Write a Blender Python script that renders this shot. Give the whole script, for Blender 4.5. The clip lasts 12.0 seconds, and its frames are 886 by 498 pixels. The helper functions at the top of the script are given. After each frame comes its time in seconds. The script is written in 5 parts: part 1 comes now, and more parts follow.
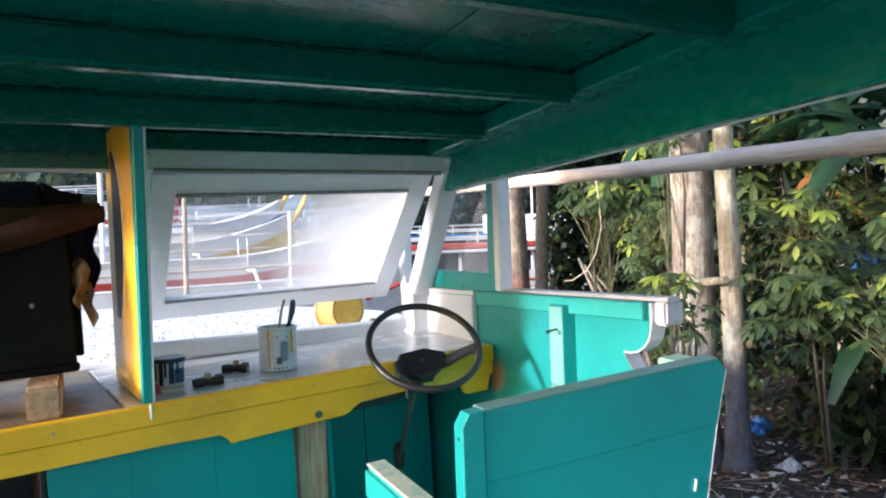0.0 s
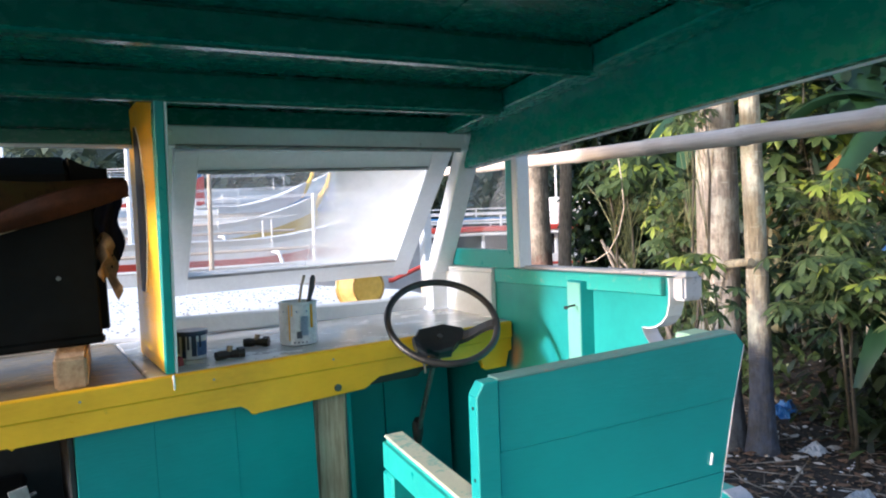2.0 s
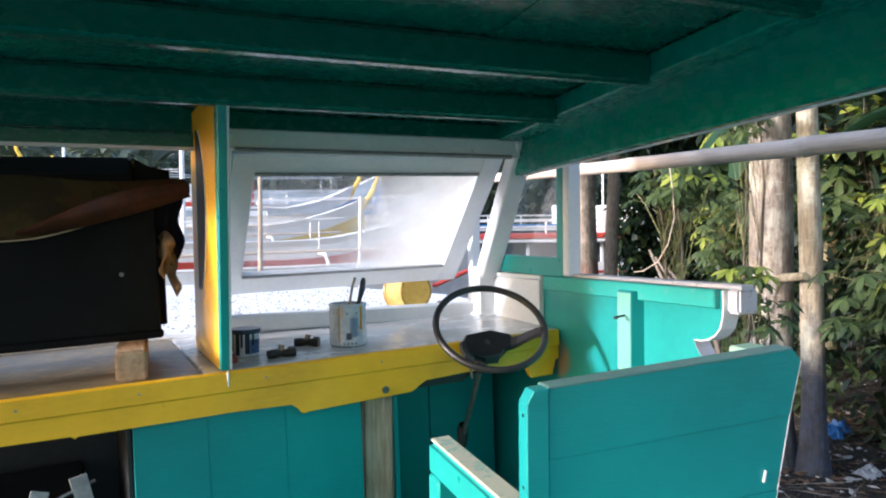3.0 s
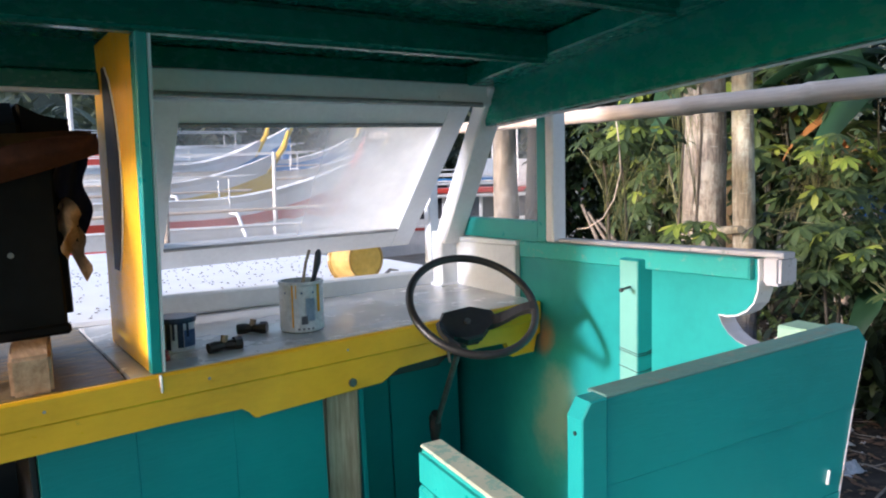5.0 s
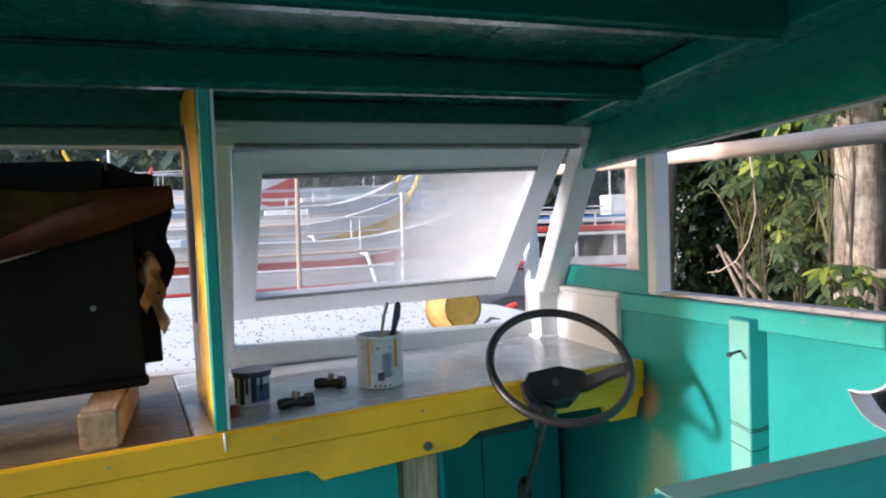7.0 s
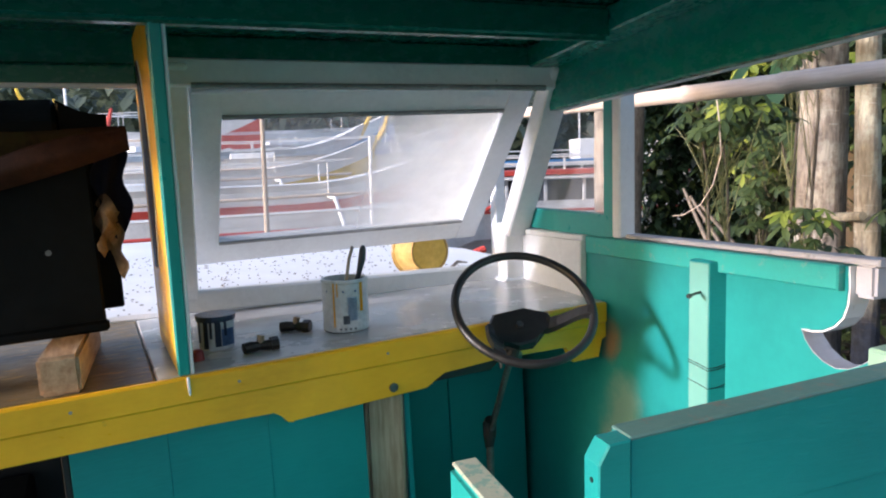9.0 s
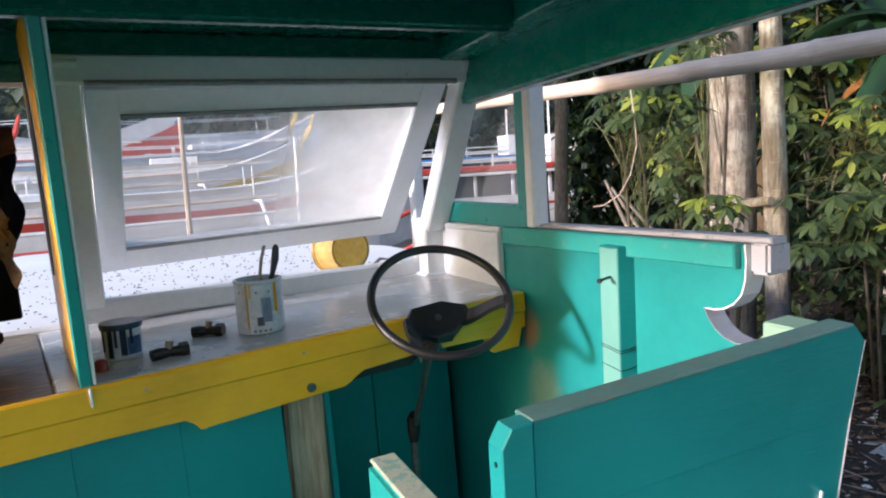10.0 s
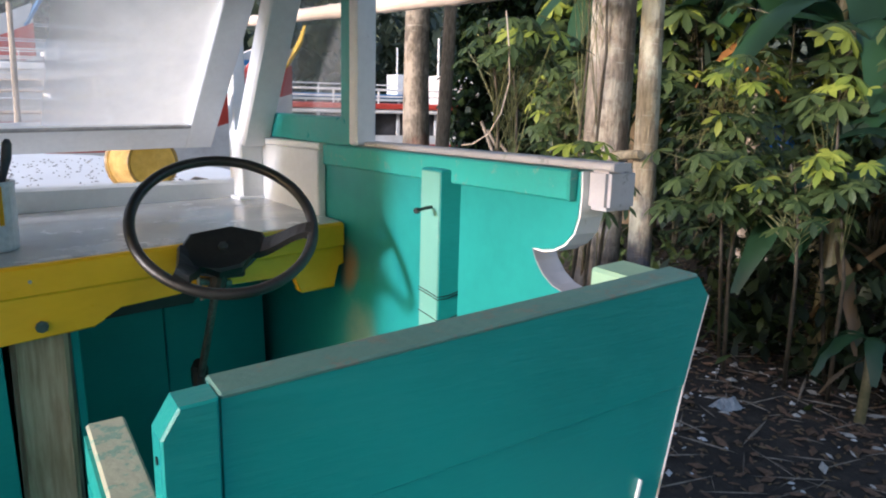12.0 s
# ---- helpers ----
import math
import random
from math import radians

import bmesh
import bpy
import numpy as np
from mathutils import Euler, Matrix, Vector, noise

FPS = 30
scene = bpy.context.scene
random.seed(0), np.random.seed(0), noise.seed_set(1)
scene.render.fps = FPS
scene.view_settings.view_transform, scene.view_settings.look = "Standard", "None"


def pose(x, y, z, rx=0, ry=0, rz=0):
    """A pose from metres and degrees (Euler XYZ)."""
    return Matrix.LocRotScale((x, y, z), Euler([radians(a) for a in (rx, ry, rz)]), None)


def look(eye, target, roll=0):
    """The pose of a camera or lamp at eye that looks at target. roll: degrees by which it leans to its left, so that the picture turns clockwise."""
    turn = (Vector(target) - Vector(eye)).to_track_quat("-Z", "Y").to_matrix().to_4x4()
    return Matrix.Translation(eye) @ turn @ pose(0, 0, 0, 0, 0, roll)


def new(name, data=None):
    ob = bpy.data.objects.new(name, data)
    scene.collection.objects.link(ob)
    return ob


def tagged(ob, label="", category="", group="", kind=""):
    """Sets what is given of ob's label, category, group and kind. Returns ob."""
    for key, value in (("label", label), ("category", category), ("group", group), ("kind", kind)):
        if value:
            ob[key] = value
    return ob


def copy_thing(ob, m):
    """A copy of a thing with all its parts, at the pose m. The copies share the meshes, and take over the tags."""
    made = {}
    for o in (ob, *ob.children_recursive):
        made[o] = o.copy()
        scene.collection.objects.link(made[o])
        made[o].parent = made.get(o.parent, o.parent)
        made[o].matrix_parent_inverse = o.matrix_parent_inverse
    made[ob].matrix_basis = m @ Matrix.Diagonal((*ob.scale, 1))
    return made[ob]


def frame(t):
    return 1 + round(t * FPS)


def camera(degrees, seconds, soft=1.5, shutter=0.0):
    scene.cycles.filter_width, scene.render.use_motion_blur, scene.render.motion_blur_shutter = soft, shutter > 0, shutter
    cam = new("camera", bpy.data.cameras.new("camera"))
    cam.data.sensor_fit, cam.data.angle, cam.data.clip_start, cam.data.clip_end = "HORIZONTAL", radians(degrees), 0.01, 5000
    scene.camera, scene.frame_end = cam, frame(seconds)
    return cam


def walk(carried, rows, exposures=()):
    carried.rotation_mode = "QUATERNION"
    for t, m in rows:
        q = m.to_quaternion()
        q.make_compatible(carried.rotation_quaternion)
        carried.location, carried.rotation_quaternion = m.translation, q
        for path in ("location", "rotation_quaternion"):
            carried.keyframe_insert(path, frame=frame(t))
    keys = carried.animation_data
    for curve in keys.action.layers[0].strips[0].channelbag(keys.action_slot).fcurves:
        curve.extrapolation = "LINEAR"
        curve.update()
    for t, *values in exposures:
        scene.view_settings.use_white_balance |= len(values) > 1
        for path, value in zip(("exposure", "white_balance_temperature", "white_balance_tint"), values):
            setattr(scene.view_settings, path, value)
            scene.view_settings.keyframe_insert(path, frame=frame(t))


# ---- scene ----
cam = camera(64.2, 12.0, soft=2.0)
PATH = [
    (0, (0.439, 0.527, 1.255), (1.384, 2.29, 1.22), -2.1),
    (0.5, (0.482, 0.53, 1.237), (1.518, 2.237, 1.13), -2.1),
    (1, (0.489, 0.525, 1.227), (1.522, 2.233, 1.096), -2.1),
    (1.5, (0.478, 0.522, 1.223), (1.459, 2.262, 1.122), -2.5),
    (2, (0.449, 0.515, 1.232), (1.332, 2.308, 1.154), -2.0),
    (2.5, (0.43, 0.506, 1.225), (1.168, 2.364, 1.167), -0.5),
    (3, (0.427, 0.512, 1.234), (1.199, 2.356, 1.174), -0.7),
    (3.2, (0.419, 0.506, 1.232), (1.141, 2.369, 1.149), -0.1),
    (4.8, (0.395, 0.85, 1.251), (1.445, 2.543, 1.07), -2.1),
    (5, (0.408, 0.866, 1.251), (1.405, 2.589, 1.059), -1.4),
    (5.5, (0.534, 0.889, 1.265), (1.355, 2.706, 1.113), 0.3),
    (6, (0.557, 0.907, 1.268), (1.196, 2.799, 1.164), -1.5),
    (6.5, (0.557, 0.907, 1.272), (1.129, 2.823, 1.206), -1.1),
    (7, (0.574, 0.913, 1.276), (1.227, 2.801, 1.199), -2.0),
    (7.5, (0.576, 0.908, 1.271), (1.257, 2.783, 1.127), -1.9),
    (7.7, (0.574, 0.915, 1.262), (1.291, 2.766, 1.021), -1.8),
    (9.3, (0.591, 0.918, 1.274), (1.319, 2.766, 1.04), -2.0),
    (9.5, (0.595, 0.918, 1.269), (1.385, 2.742, 1.046), -2.3),
    (10, (0.631, 0.908, 1.258), (1.523, 2.681, 1.01), -3.5),
    (10.5, (0.664, 0.92, 1.247), (1.59, 2.661, 0.912), -4.2),
    (11, (0.69, 0.993, 1.24), (1.792, 2.63, 0.912), -2.2),
    (11.5, (0.777, 1.043, 1.217), (2.049, 2.518, 0.762), -1.6),
    (12, (0.907, 1.071, 1.174), (2.058, 2.654, 0.763), 1.5),
]
walk(cam, [(t, look(eye, target, roll)) for t, eye, target, roll in PATH], [(0.0, 1.92, 5480, 18), (3.2, 1.85, 5480, 18), (4.8, 1.60, 5500, 20), (6.0, 1.58, 5560, 21), (10.0, 1.46, 5600, 21), (12.0, 1.33, 5600, 19)])

# ---- light ----
SUN_DIR = Vector((-0.97, 0.035, 0.2)).normalized()  # towards the sun
world = bpy.data.worlds.new("sky")
scene.world = world
world.use_nodes = True
wn = world.node_tree
sky = wn.nodes.new("ShaderNodeTexSky")
sky.sky_type, sky.sun_disc = "NISHITA", False
sky.sun_elevation = math.asin(SUN_DIR.z)
sky.sun_rotation = math.atan2(SUN_DIR.x, SUN_DIR.y)
sky.air_density, sky.dust_density = 1.2, 3.0
bg = wn.nodes["Background"]
bg.inputs["Strength"].default_value = 0.15
wn.links.new(sky.outputs["Color"], bg.inputs["Color"])
sun_data = bpy.data.lights.new("sun", "SUN")
sun_data.energy, sun_data.angle, sun_data.color = 1.75, radians(5.0), (1.0, 0.94, 0.87)
sun = new("sun", sun_data)
sun.matrix_world = look(SUN_DIR * 30, (0, 0, 0))


# ---- materials ----
def ramp(nt, fac, stops):
    n = nt.nodes.new("ShaderNodeValToRGB")
    while len(n.color_ramp.elements) < len(stops):
        n.color_ramp.elements.new(0.5)
    for e, (p, c) in zip(n.color_ramp.elements, stops):
        e.position, e.color = p, (*c, 1) if len(c) == 3 else c
    nt.links.new(fac, n.inputs[0])
    return n.outputs[0]


def noise_of(nt, scale, stretch=(1, 1, 1), detail=6.0, rough=0.6, seed=0.0):
    co = nt.nodes.new("ShaderNodeTexCoord")
    mp = nt.nodes.new("ShaderNodeMapping")
    mp.inputs["Scale"].default_value = stretch
    mp.inputs["Location"].default_value = (seed, seed * 0.7, seed * 1.3)
    nz = nt.nodes.new("ShaderNodeTexNoise")
    nz.inputs["Scale"].default_value, nz.inputs["Detail"].default_value, nz.inputs["Roughness"].default_value = scale, detail, rough
    nt.links.new(co.outputs["Object"], mp.inputs["Vector"])
    nt.links.new(mp.outputs[0], nz.inputs["Vector"])
    return nz.outputs["Fac"]


def mixc(nt, fac, a, b):
    n = nt.nodes.new("ShaderNodeMix")
    n.data_type = "RGBA"
    for k, v in ((0, fac), (6, a), (7, b)):
        if hasattr(v, "links"):
            nt.links.new(v, n.inputs[k])
        else:
            n.inputs[k].default_value = v if isinstance(v, float) else (*v, 1)
    return n.outputs[2]


def bump(nt, bsdf, height, strength=0.3, dist=0.01):
    n = nt.nodes.new("ShaderNodeBump")
    n.inputs["Strength"].default_value, n.inputs["Distance"].default_value = strength, dist
    nt.links.new(height, n.inputs["Height"])
    nt.links.new(n.outputs[0], bsdf.inputs["Normal"])


def base(name, rough=0.5, metal=0.0):
    m = bpy.data.materials.new(name)
    m.use_nodes = True
    b = m.node_tree.nodes["Principled BSDF"]
    b.inputs["Roughness"].default_value, b.inputs["Metallic"].default_value = rough, metal
    return m, m.node_tree, b


def painted(name, col, worn, wear=0.62, rough=0.35, grain=(1, 1, 1), relief=0.25, seed=0.0, blot=0.12, streak=0.3):
    """Brushed paint on boards: slow blotches, brush streaks, small chips to what lies below."""
    m, nt, b = base(name, rough)
    big = noise_of(nt, 3.0, seed=seed)
    fine = noise_of(nt, 30.0, grain, seed=seed)
    lo, hi = tuple(c * (1 - blot * 1.6) for c in col), tuple(min(1, c * (1 + blot)) for c in col)
    c1 = ramp(nt, big, [(0.3, lo), (0.7, hi)])
    c2 = mixc(nt, ramp(nt, fine, [(0.35, (0, 0, 0)), (0.75, (streak,) * 3)]), c1, tuple(min(1, c * 1.25 + 0.01) for c in col))
    chips = noise_of(nt, 14.0, grain, detail=8, rough=0.7, seed=seed + 5)
    c3 = mixc(nt, ramp(nt, chips, [(wear, (0, 0, 0)), (wear + 0.05, (0.8, 0.8, 0.8))]), c2, worn)
    nt.links.new(c3, b.inputs["Base Color"])
    nt.links.new(ramp(nt, fine, [(0.3, (rough - 0.08,) * 3), (0.7, (rough + 0.14,) * 3)]), b.inputs["Roughness"])
    bump(nt, b, fine, relief, 0.006)
    return m


def wood(name, dark, light, stretch=(12, 12, 1.2), rough=0.7, seed=0.0):
    m, nt, b = base(name, rough)
    g = noise_of(nt, 6.0, stretch, detail=8, seed=seed)
    s = noise_of(nt, 2.5, seed=seed + 3)
    c = mixc(nt, ramp(nt, s, [(0.35, (0, 0, 0)), (0.7, (0.6, 0.6, 0.6))]), ramp(nt, g, [(0.3, dark), (0.65, light)]), tuple(c * 0.6 for c in dark))
    nt.links.new(c, b.inputs["Base Color"])
    bump(nt, b, g, 0.4, 0.008)
    return m


def plain(name, a, c, scale=12.0, rough=0.5, metal=0.0, relief=0.2, stretch=(1, 1, 1)):
    m, nt, b = base(name, rough, metal)
    n1, n2 = noise_of(nt, scale, stretch), noise_of(nt, scale * 6, stretch)
    col = mixc(nt, ramp(nt, n2, [(0.4, (0, 0, 0)), (0.7, (0.5, 0.5, 0.5))]), ramp(nt, n1, [(0.3, a), (0.7, c)]), tuple(x * 0.75 for x in a))
    nt.links.new(col, b.inputs["Base Color"])
    if relief:
        bump(nt, b, n2, relief, 0.005)
    return m


def foliage(name, a, c, rough=0.45):
    m, nt, b = base(name, rough)
    r = nt.nodes.new("ShaderNodeNewGeometry").outputs["Random Per Island"]
    nt.links.new(ramp(nt, r, [(0.0, a), (1.0, c)]), b.inputs["Base Color"])
    tr = nt.nodes.new("ShaderNodeBsdfTranslucent")
    nt.links.new(ramp(nt, r, [(0.0, tuple(x * 1.2 for x in a)), (1.0, tuple(x * 1.4 for x in c))]), tr.inputs["Color"])
    mx = nt.nodes.new("ShaderNodeMixShader")
    mx.inputs[0].default_value = 0.3
    out = nt.nodes["Material Output"]
    nt.links.new(b.outputs[0], mx.inputs[1])
    nt.links.new(tr.outputs[0], mx.inputs[2])
    nt.links.new(mx.outputs[0], out.inputs[0])
    return m


TEAL = painted("teal_paint", (0.022, 0.31, 0.285), (0.12, 0.40, 0.35), 0.72, 0.32, (1, 1, 1), seed=1)
TEAL_PANEL = painted("teal_panel_paint", (0.014, 0.255, 0.255), (0.08, 0.33, 0.30), 0.72, 0.36, (1, 8, 8), 0.12, seed=2)
TEAL_WORN = painted("worn_teal_paint", (0.03, 0.36, 0.32), (0.16, 0.34, 0.29), 0.58, 0.45, (1, 3, 3), 0.1, seed=3)


def stained_side():
    """The side's teal paint with a sanded, primed patch and an orange smear by the valance."""
    m = painted("teal_side_paint", (0.024, 0.28, 0.262), (0.08, 0.42, 0.38), 0.9, 0.3, (1, 1, 1), 0.05, seed=14)
    nt, b = m.node_tree, m.node_tree.nodes["Principled BSDF"]
    col = b.inputs["Base Color"].links[0].from_socket
    co = nt.nodes.new("ShaderNodeTexCoord")
    warp = noise_of(nt, 9.0, detail=6, seed=21)
    for centre, size, tint, lo in (((0, 0.18, 0.50), (0.5, 0.11, 0.17), (0.24, 0.37, 0.30), 0.45), ((0, 0.225, 0.70), (0.5, 0.05, 0.07), (0.50, 0.22, 0.07), 0.3)):
        mp = nt.nodes.new("ShaderNodeMapping")
        mp.vector_type = "POINT"
        mp.inputs["Location"].default_value = tuple(-c / s for c, s in zip(centre, size))
        mp.inputs["Scale"].default_value = tuple(1 / s for s in size)
        ln = nt.nodes.new("ShaderNodeVectorMath")
        ln.operation = "LENGTH"
        nt.links.new(co.outputs["Object"], mp.inputs["Vector"])
        nt.links.new(mp.outputs[0], ln.inputs[0])
        add = nt.nodes.new("ShaderNodeMath")
        add.operation = "MULTIPLY_ADD"
        add.inputs[1].default_value, add.inputs[2].default_value = 1.6, -0.8
        nt.links.new(warp, add.inputs[0])
        sm = nt.nodes.new("ShaderNodeMath")
        nt.links.new(ln.outputs["Value"], sm.inputs[0])
        nt.links.new(add.outputs[0], sm.inputs[1])
        col = mixc(nt, ramp(nt, sm.outputs[0], [(lo, (0.7,) * 3), (1.0, (0, 0, 0))]), col, tint)
    nt.links.new(col, b.inputs["Base Color"])
    for sock in ("Normal", "Roughness"):
        nt.links.remove(b.inputs[sock].links[0])
    return m


TEAL_SIDE = stained_side()
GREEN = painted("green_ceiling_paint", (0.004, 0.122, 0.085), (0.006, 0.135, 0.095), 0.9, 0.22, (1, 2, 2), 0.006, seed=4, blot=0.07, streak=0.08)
# Lighter than the ceiling green: bounce light on these boards in the colour.
GREEN_LIT = painted("green_paint_bounce_lit", (0.005, 0.205, 0.152), (0.012, 0.25, 0.19), 0.9, 0.24, (2, 1, 2), 0.006, seed=15, blot=0.08, streak=0.08)
YELLOW = painted("yellow_paint", (0.90, 0.475, 0.004), (0.45, 0.30, 0.05), 0.68, 0.35, (1, 3, 3), 0.08, seed=5, blot=0.16)
WHITE = painted("white_paint", (0.74, 0.76, 0.78), (0.42, 0.42, 0.42), 0.68, 0.45, (2, 2, 2), seed=6, blot=0.06)
EDGE_GREY = painted("worn_edge_paint", (0.09, 0.20, 0.185), (0.15, 0.17, 0.15), 0.55, 0.6, (2, 2, 2), seed=7)
GREY = plain("grey_weathered_paint", (0.22, 0.22, 0.22), (0.42, 0.42, 0.42), 14, 0.6)
PALE = painted("primed_edge", (0.40, 0.43, 0.34), (0.16, 0.34, 0.29), 0.55, 0.55, (2, 2, 2), seed=8)
DASH = painted("scuffed_white_dash_paint", (0.56, 0.57, 0.58), (0.25, 0.24, 0.22), 0.74, 0.2, (0.3, 0.3, 0.3), 0.03, seed=9, blot=0.24, streak=0.12)
DASH_WOOD = painted("bare_dash_board", (0.13, 0.095, 0.045), (0.34, 0.20, 0.03), 0.56, 0.4, (1, 4, 4), seed=10, blot=0.35)
DECK = painted("white_deck_paint", (0.86, 0.86, 0.86), (0.20, 0.17, 0.14), 0.7, 0.4, (1, 1, 1), seed=11, blot=0.05)
# Black paint that also colours in the shade of hold and steering cut-out.
BLACK = plain("black_paint_and_shade", (0.006, 0.006, 0.007), (0.02, 0.02, 0.022), 8, 0.45)
BLACK_BOX = plain("black_box_coating", (0.0015, 0.002, 0.0026), (0.005, 0.0065, 0.008), 5, 0.5, relief=0.3)
BLACK_BOX.node_tree.nodes["Principled BSDF"].inputs["Specular IOR Level"].default_value = 0.1
RUBBER = plain("wheel_plastic", (0.012, 0.011, 0.011), (0.035, 0.032, 0.03), 18, 0.42)
STEEL = plain("steel_rod", (0.12, 0.12, 0.12), (0.3, 0.29, 0.28), 20, 0.4, 0.9)
RAW = wood("weathered_post_wood", (0.28, 0.20, 0.14), (0.64, 0.55, 0.44), (14, 14, 1.2), seed=1)
BLOCK = wood("sawn_block_wood", (0.30, 0.19, 0.11), (0.55, 0.40, 0.26), (14, 2, 14), seed=2)
BAMBOO = wood("dry_bamboo", (0.62, 0.48, 0.37), (0.86, 0.74, 0.62), (20, 1, 20), 0.42, seed=3)
BARK = wood("grey_bark", (0.09, 0.072, 0.055), (0.30, 0.255, 0.205), (9, 9, 1.5), 0.85, seed=4)
BARK2 = wood("pale_bark", (0.13, 0.11, 0.07), (0.36, 0.31, 0.21), (6, 6, 3), 0.8, seed=5)


def stained_bark(name, dark, light, tint, top, seed):
    """Bark daubed with paint and grime up to a ragged height above the ground."""
    m = wood(name, dark, light, (8, 8, 1.6), 0.85, seed)
    nt, b = m.node_tree, m.node_tree.nodes["Principled BSDF"]
    col = b.inputs["Base Color"].links[0].from_socket
    co = nt.nodes.new("ShaderNodeTexCoord")
    sep = nt.nodes.new("ShaderNodeSeparateXYZ")
    nt.links.new(co.outputs["Object"], sep.inputs[0])
    add = nt.nodes.new("ShaderNodeMath")
    add.operation = "MULTIPLY_ADD"
    add.inputs[1].default_value = 1.6
    nt.links.new(noise_of(nt, 5.0, (1, 1, 0.6), detail=7, seed=seed), add.inputs[0])
    nt.links.new(sep.outputs["Z"], add.inputs[2])
    mr = nt.nodes.new("ShaderNodeMapRange")
    mr.inputs["From Min"].default_value, mr.inputs["From Max"].default_value = top + 0.55, top + 0.95
    mr.inputs["To Min"].default_value, mr.inputs["To Max"].default_value = 0.85, 0.0
    nt.links.new(add.outputs[0], mr.inputs["Value"])
    lichen = noise_of(nt, 3.2, (1, 1, 0.7), detail=9, rough=0.7, seed=seed + 7)
    bands = noise_of(nt, 3.5, (1, 1, 11), detail=4, seed=seed + 9)
    col = mixc(nt, ramp(nt, lichen, [(0.50, (0, 0, 0)), (0.58, (0.6, 0.6, 0.6))]), col, tuple(min(0.6, x * 1.35 + 0.04) for x in light))
    col = mixc(nt, ramp(nt, lichen, [(0.36, (0.75, 0.75, 0.75)), (0.43, (0, 0, 0))]), col, tuple(x * 0.55 for x in dark))
    col = mixc(nt, ramp(nt, bands, [(0.64, (0, 0, 0)), (0.68, (0.7, 0.7, 0.7))]), col, (0.5, 0.46, 0.38))
    nt.links.new(mixc(nt, mr.outputs[0], col, ramp(nt, noise_of(nt, 11.0, detail=7, seed=seed + 1), [(0.35, tuple(x * 0.3 for x in tint)), (0.7, tint)])), b.inputs["Base Color"])
    bump(nt, b, noise_of(nt, 7.0, (6, 6, 0.9), detail=9, rough=0.7, seed=seed + 2), 0.9, 0.03)
    return m


BARK_GRIMY = stained_bark("grimy_grey_bark", (0.16, 0.13, 0.10), (0.46, 0.39, 0.31), (0.13, 0.14, 0.16), 0.75, 31)
BARK_BLUE = stained_bark("blue_daubed_bark", (0.20, 0.165, 0.11), (0.50, 0.43, 0.31), (0.045, 0.075, 0.15), 0.95, 37)
BARK_RUST = stained_bark("rust_daubed_bark", (0.09, 0.072, 0.055), (0.32, 0.27, 0.21), (0.34, 0.10, 0.05), 1.1, 41)
CANMETAL = plain("tin_label", (0.45, 0.50, 0.56), (0.68, 0.72, 0.76), 16, 0.35, 0.1)
LEAF = foliage("cassava_leaf", (0.022, 0.042, 0.014), (0.090, 0.128, 0.038))
LEAF_BRIGHT = foliage("young_leaf", (0.14, 0.20, 0.025), (0.30, 0.34, 0.05))
# Darker copies of the leaf colour; deep shade is put into them.
LEAF_DARK = foliage("undergrowth_leaf_shaded", (0.004, 0.012, 0.006), (0.018, 0.04, 0.016))
LEAF_SHADE = foliage("shaded_cassava_leaf", (0.010, 0.019, 0.009), (0.036, 0.054, 0.022))
# Paler and greyer than the near leaves: distance haze in the colour.
LEAF_FAR = foliage("far_leaf_hazed", (0.035, 0.055, 0.035), (0.16, 0.19, 0.12))
LEAF_DRY = foliage("dry_leaf", (0.06, 0.04, 0.02), (0.19, 0.13, 0.065))
BANANA = foliage("banana_leaf", (0.011, 0.042, 0.02), (0.035, 0.085, 0.034), 0.35)


# ---- building blocks ----
def part(name, bm, material, parent=None, label="", smooth=False):
    """One mesh object out of a bmesh given in world metres, under a thing, a part or nothing."""
    at = parent.matrix_world.translation.copy() if parent else Vector()
    me = bpy.data.meshes.new(name)
    bmesh.ops.recalc_face_normals(bm, faces=bm.faces)
    bm.to_mesh(me)
    bm.free()
    me.transform(Matrix.Translation(-at))
    for p in me.polygons:
        p.use_smooth = smooth
    me.materials.append(material)
    ob = new(name, me)
    if parent:
        ob.parent = parent
    if label:
        tagged(ob, label)
    return ob


def thing(name, at, label, category, group="", kind=""):
    ob = new(name)
    ob.empty_display_size = 0.1
    ob.matrix_world = Matrix.Translation(at)
    ob.location = at
    bpy.context.view_layer.update()
    return tagged(ob, label, category, group, kind)


def add_box(bm, x0, x1, y0, y1, z0, z1, bevel=0.004, seg=1, m=None):
    r = bmesh.ops.create_cube(bm, size=1.0)
    vs = r["verts"]
    for v in vs:
        v.co = Vector(((x0 + x1) / 2 + v.co.x * (x1 - x0), (y0 + y1) / 2 + v.co.y * (y1 - y0), (z0 + z1) / 2 + v.co.z * (z1 - z0)))
    if bevel:
        es = list({e for v in vs for e in v.link_edges})
        vs = list({v for f in bmesh.ops.bevel(bm, geom=es, offset=bevel, segments=seg, affect="EDGES")["faces"] for v in f.verts} | {v for v in vs if v.is_valid})
    if m:
        for v in vs:
            v.co = m @ v.co
    return bm


def box(*a, **k):
    return add_box(bmesh.new(), *a, **k)


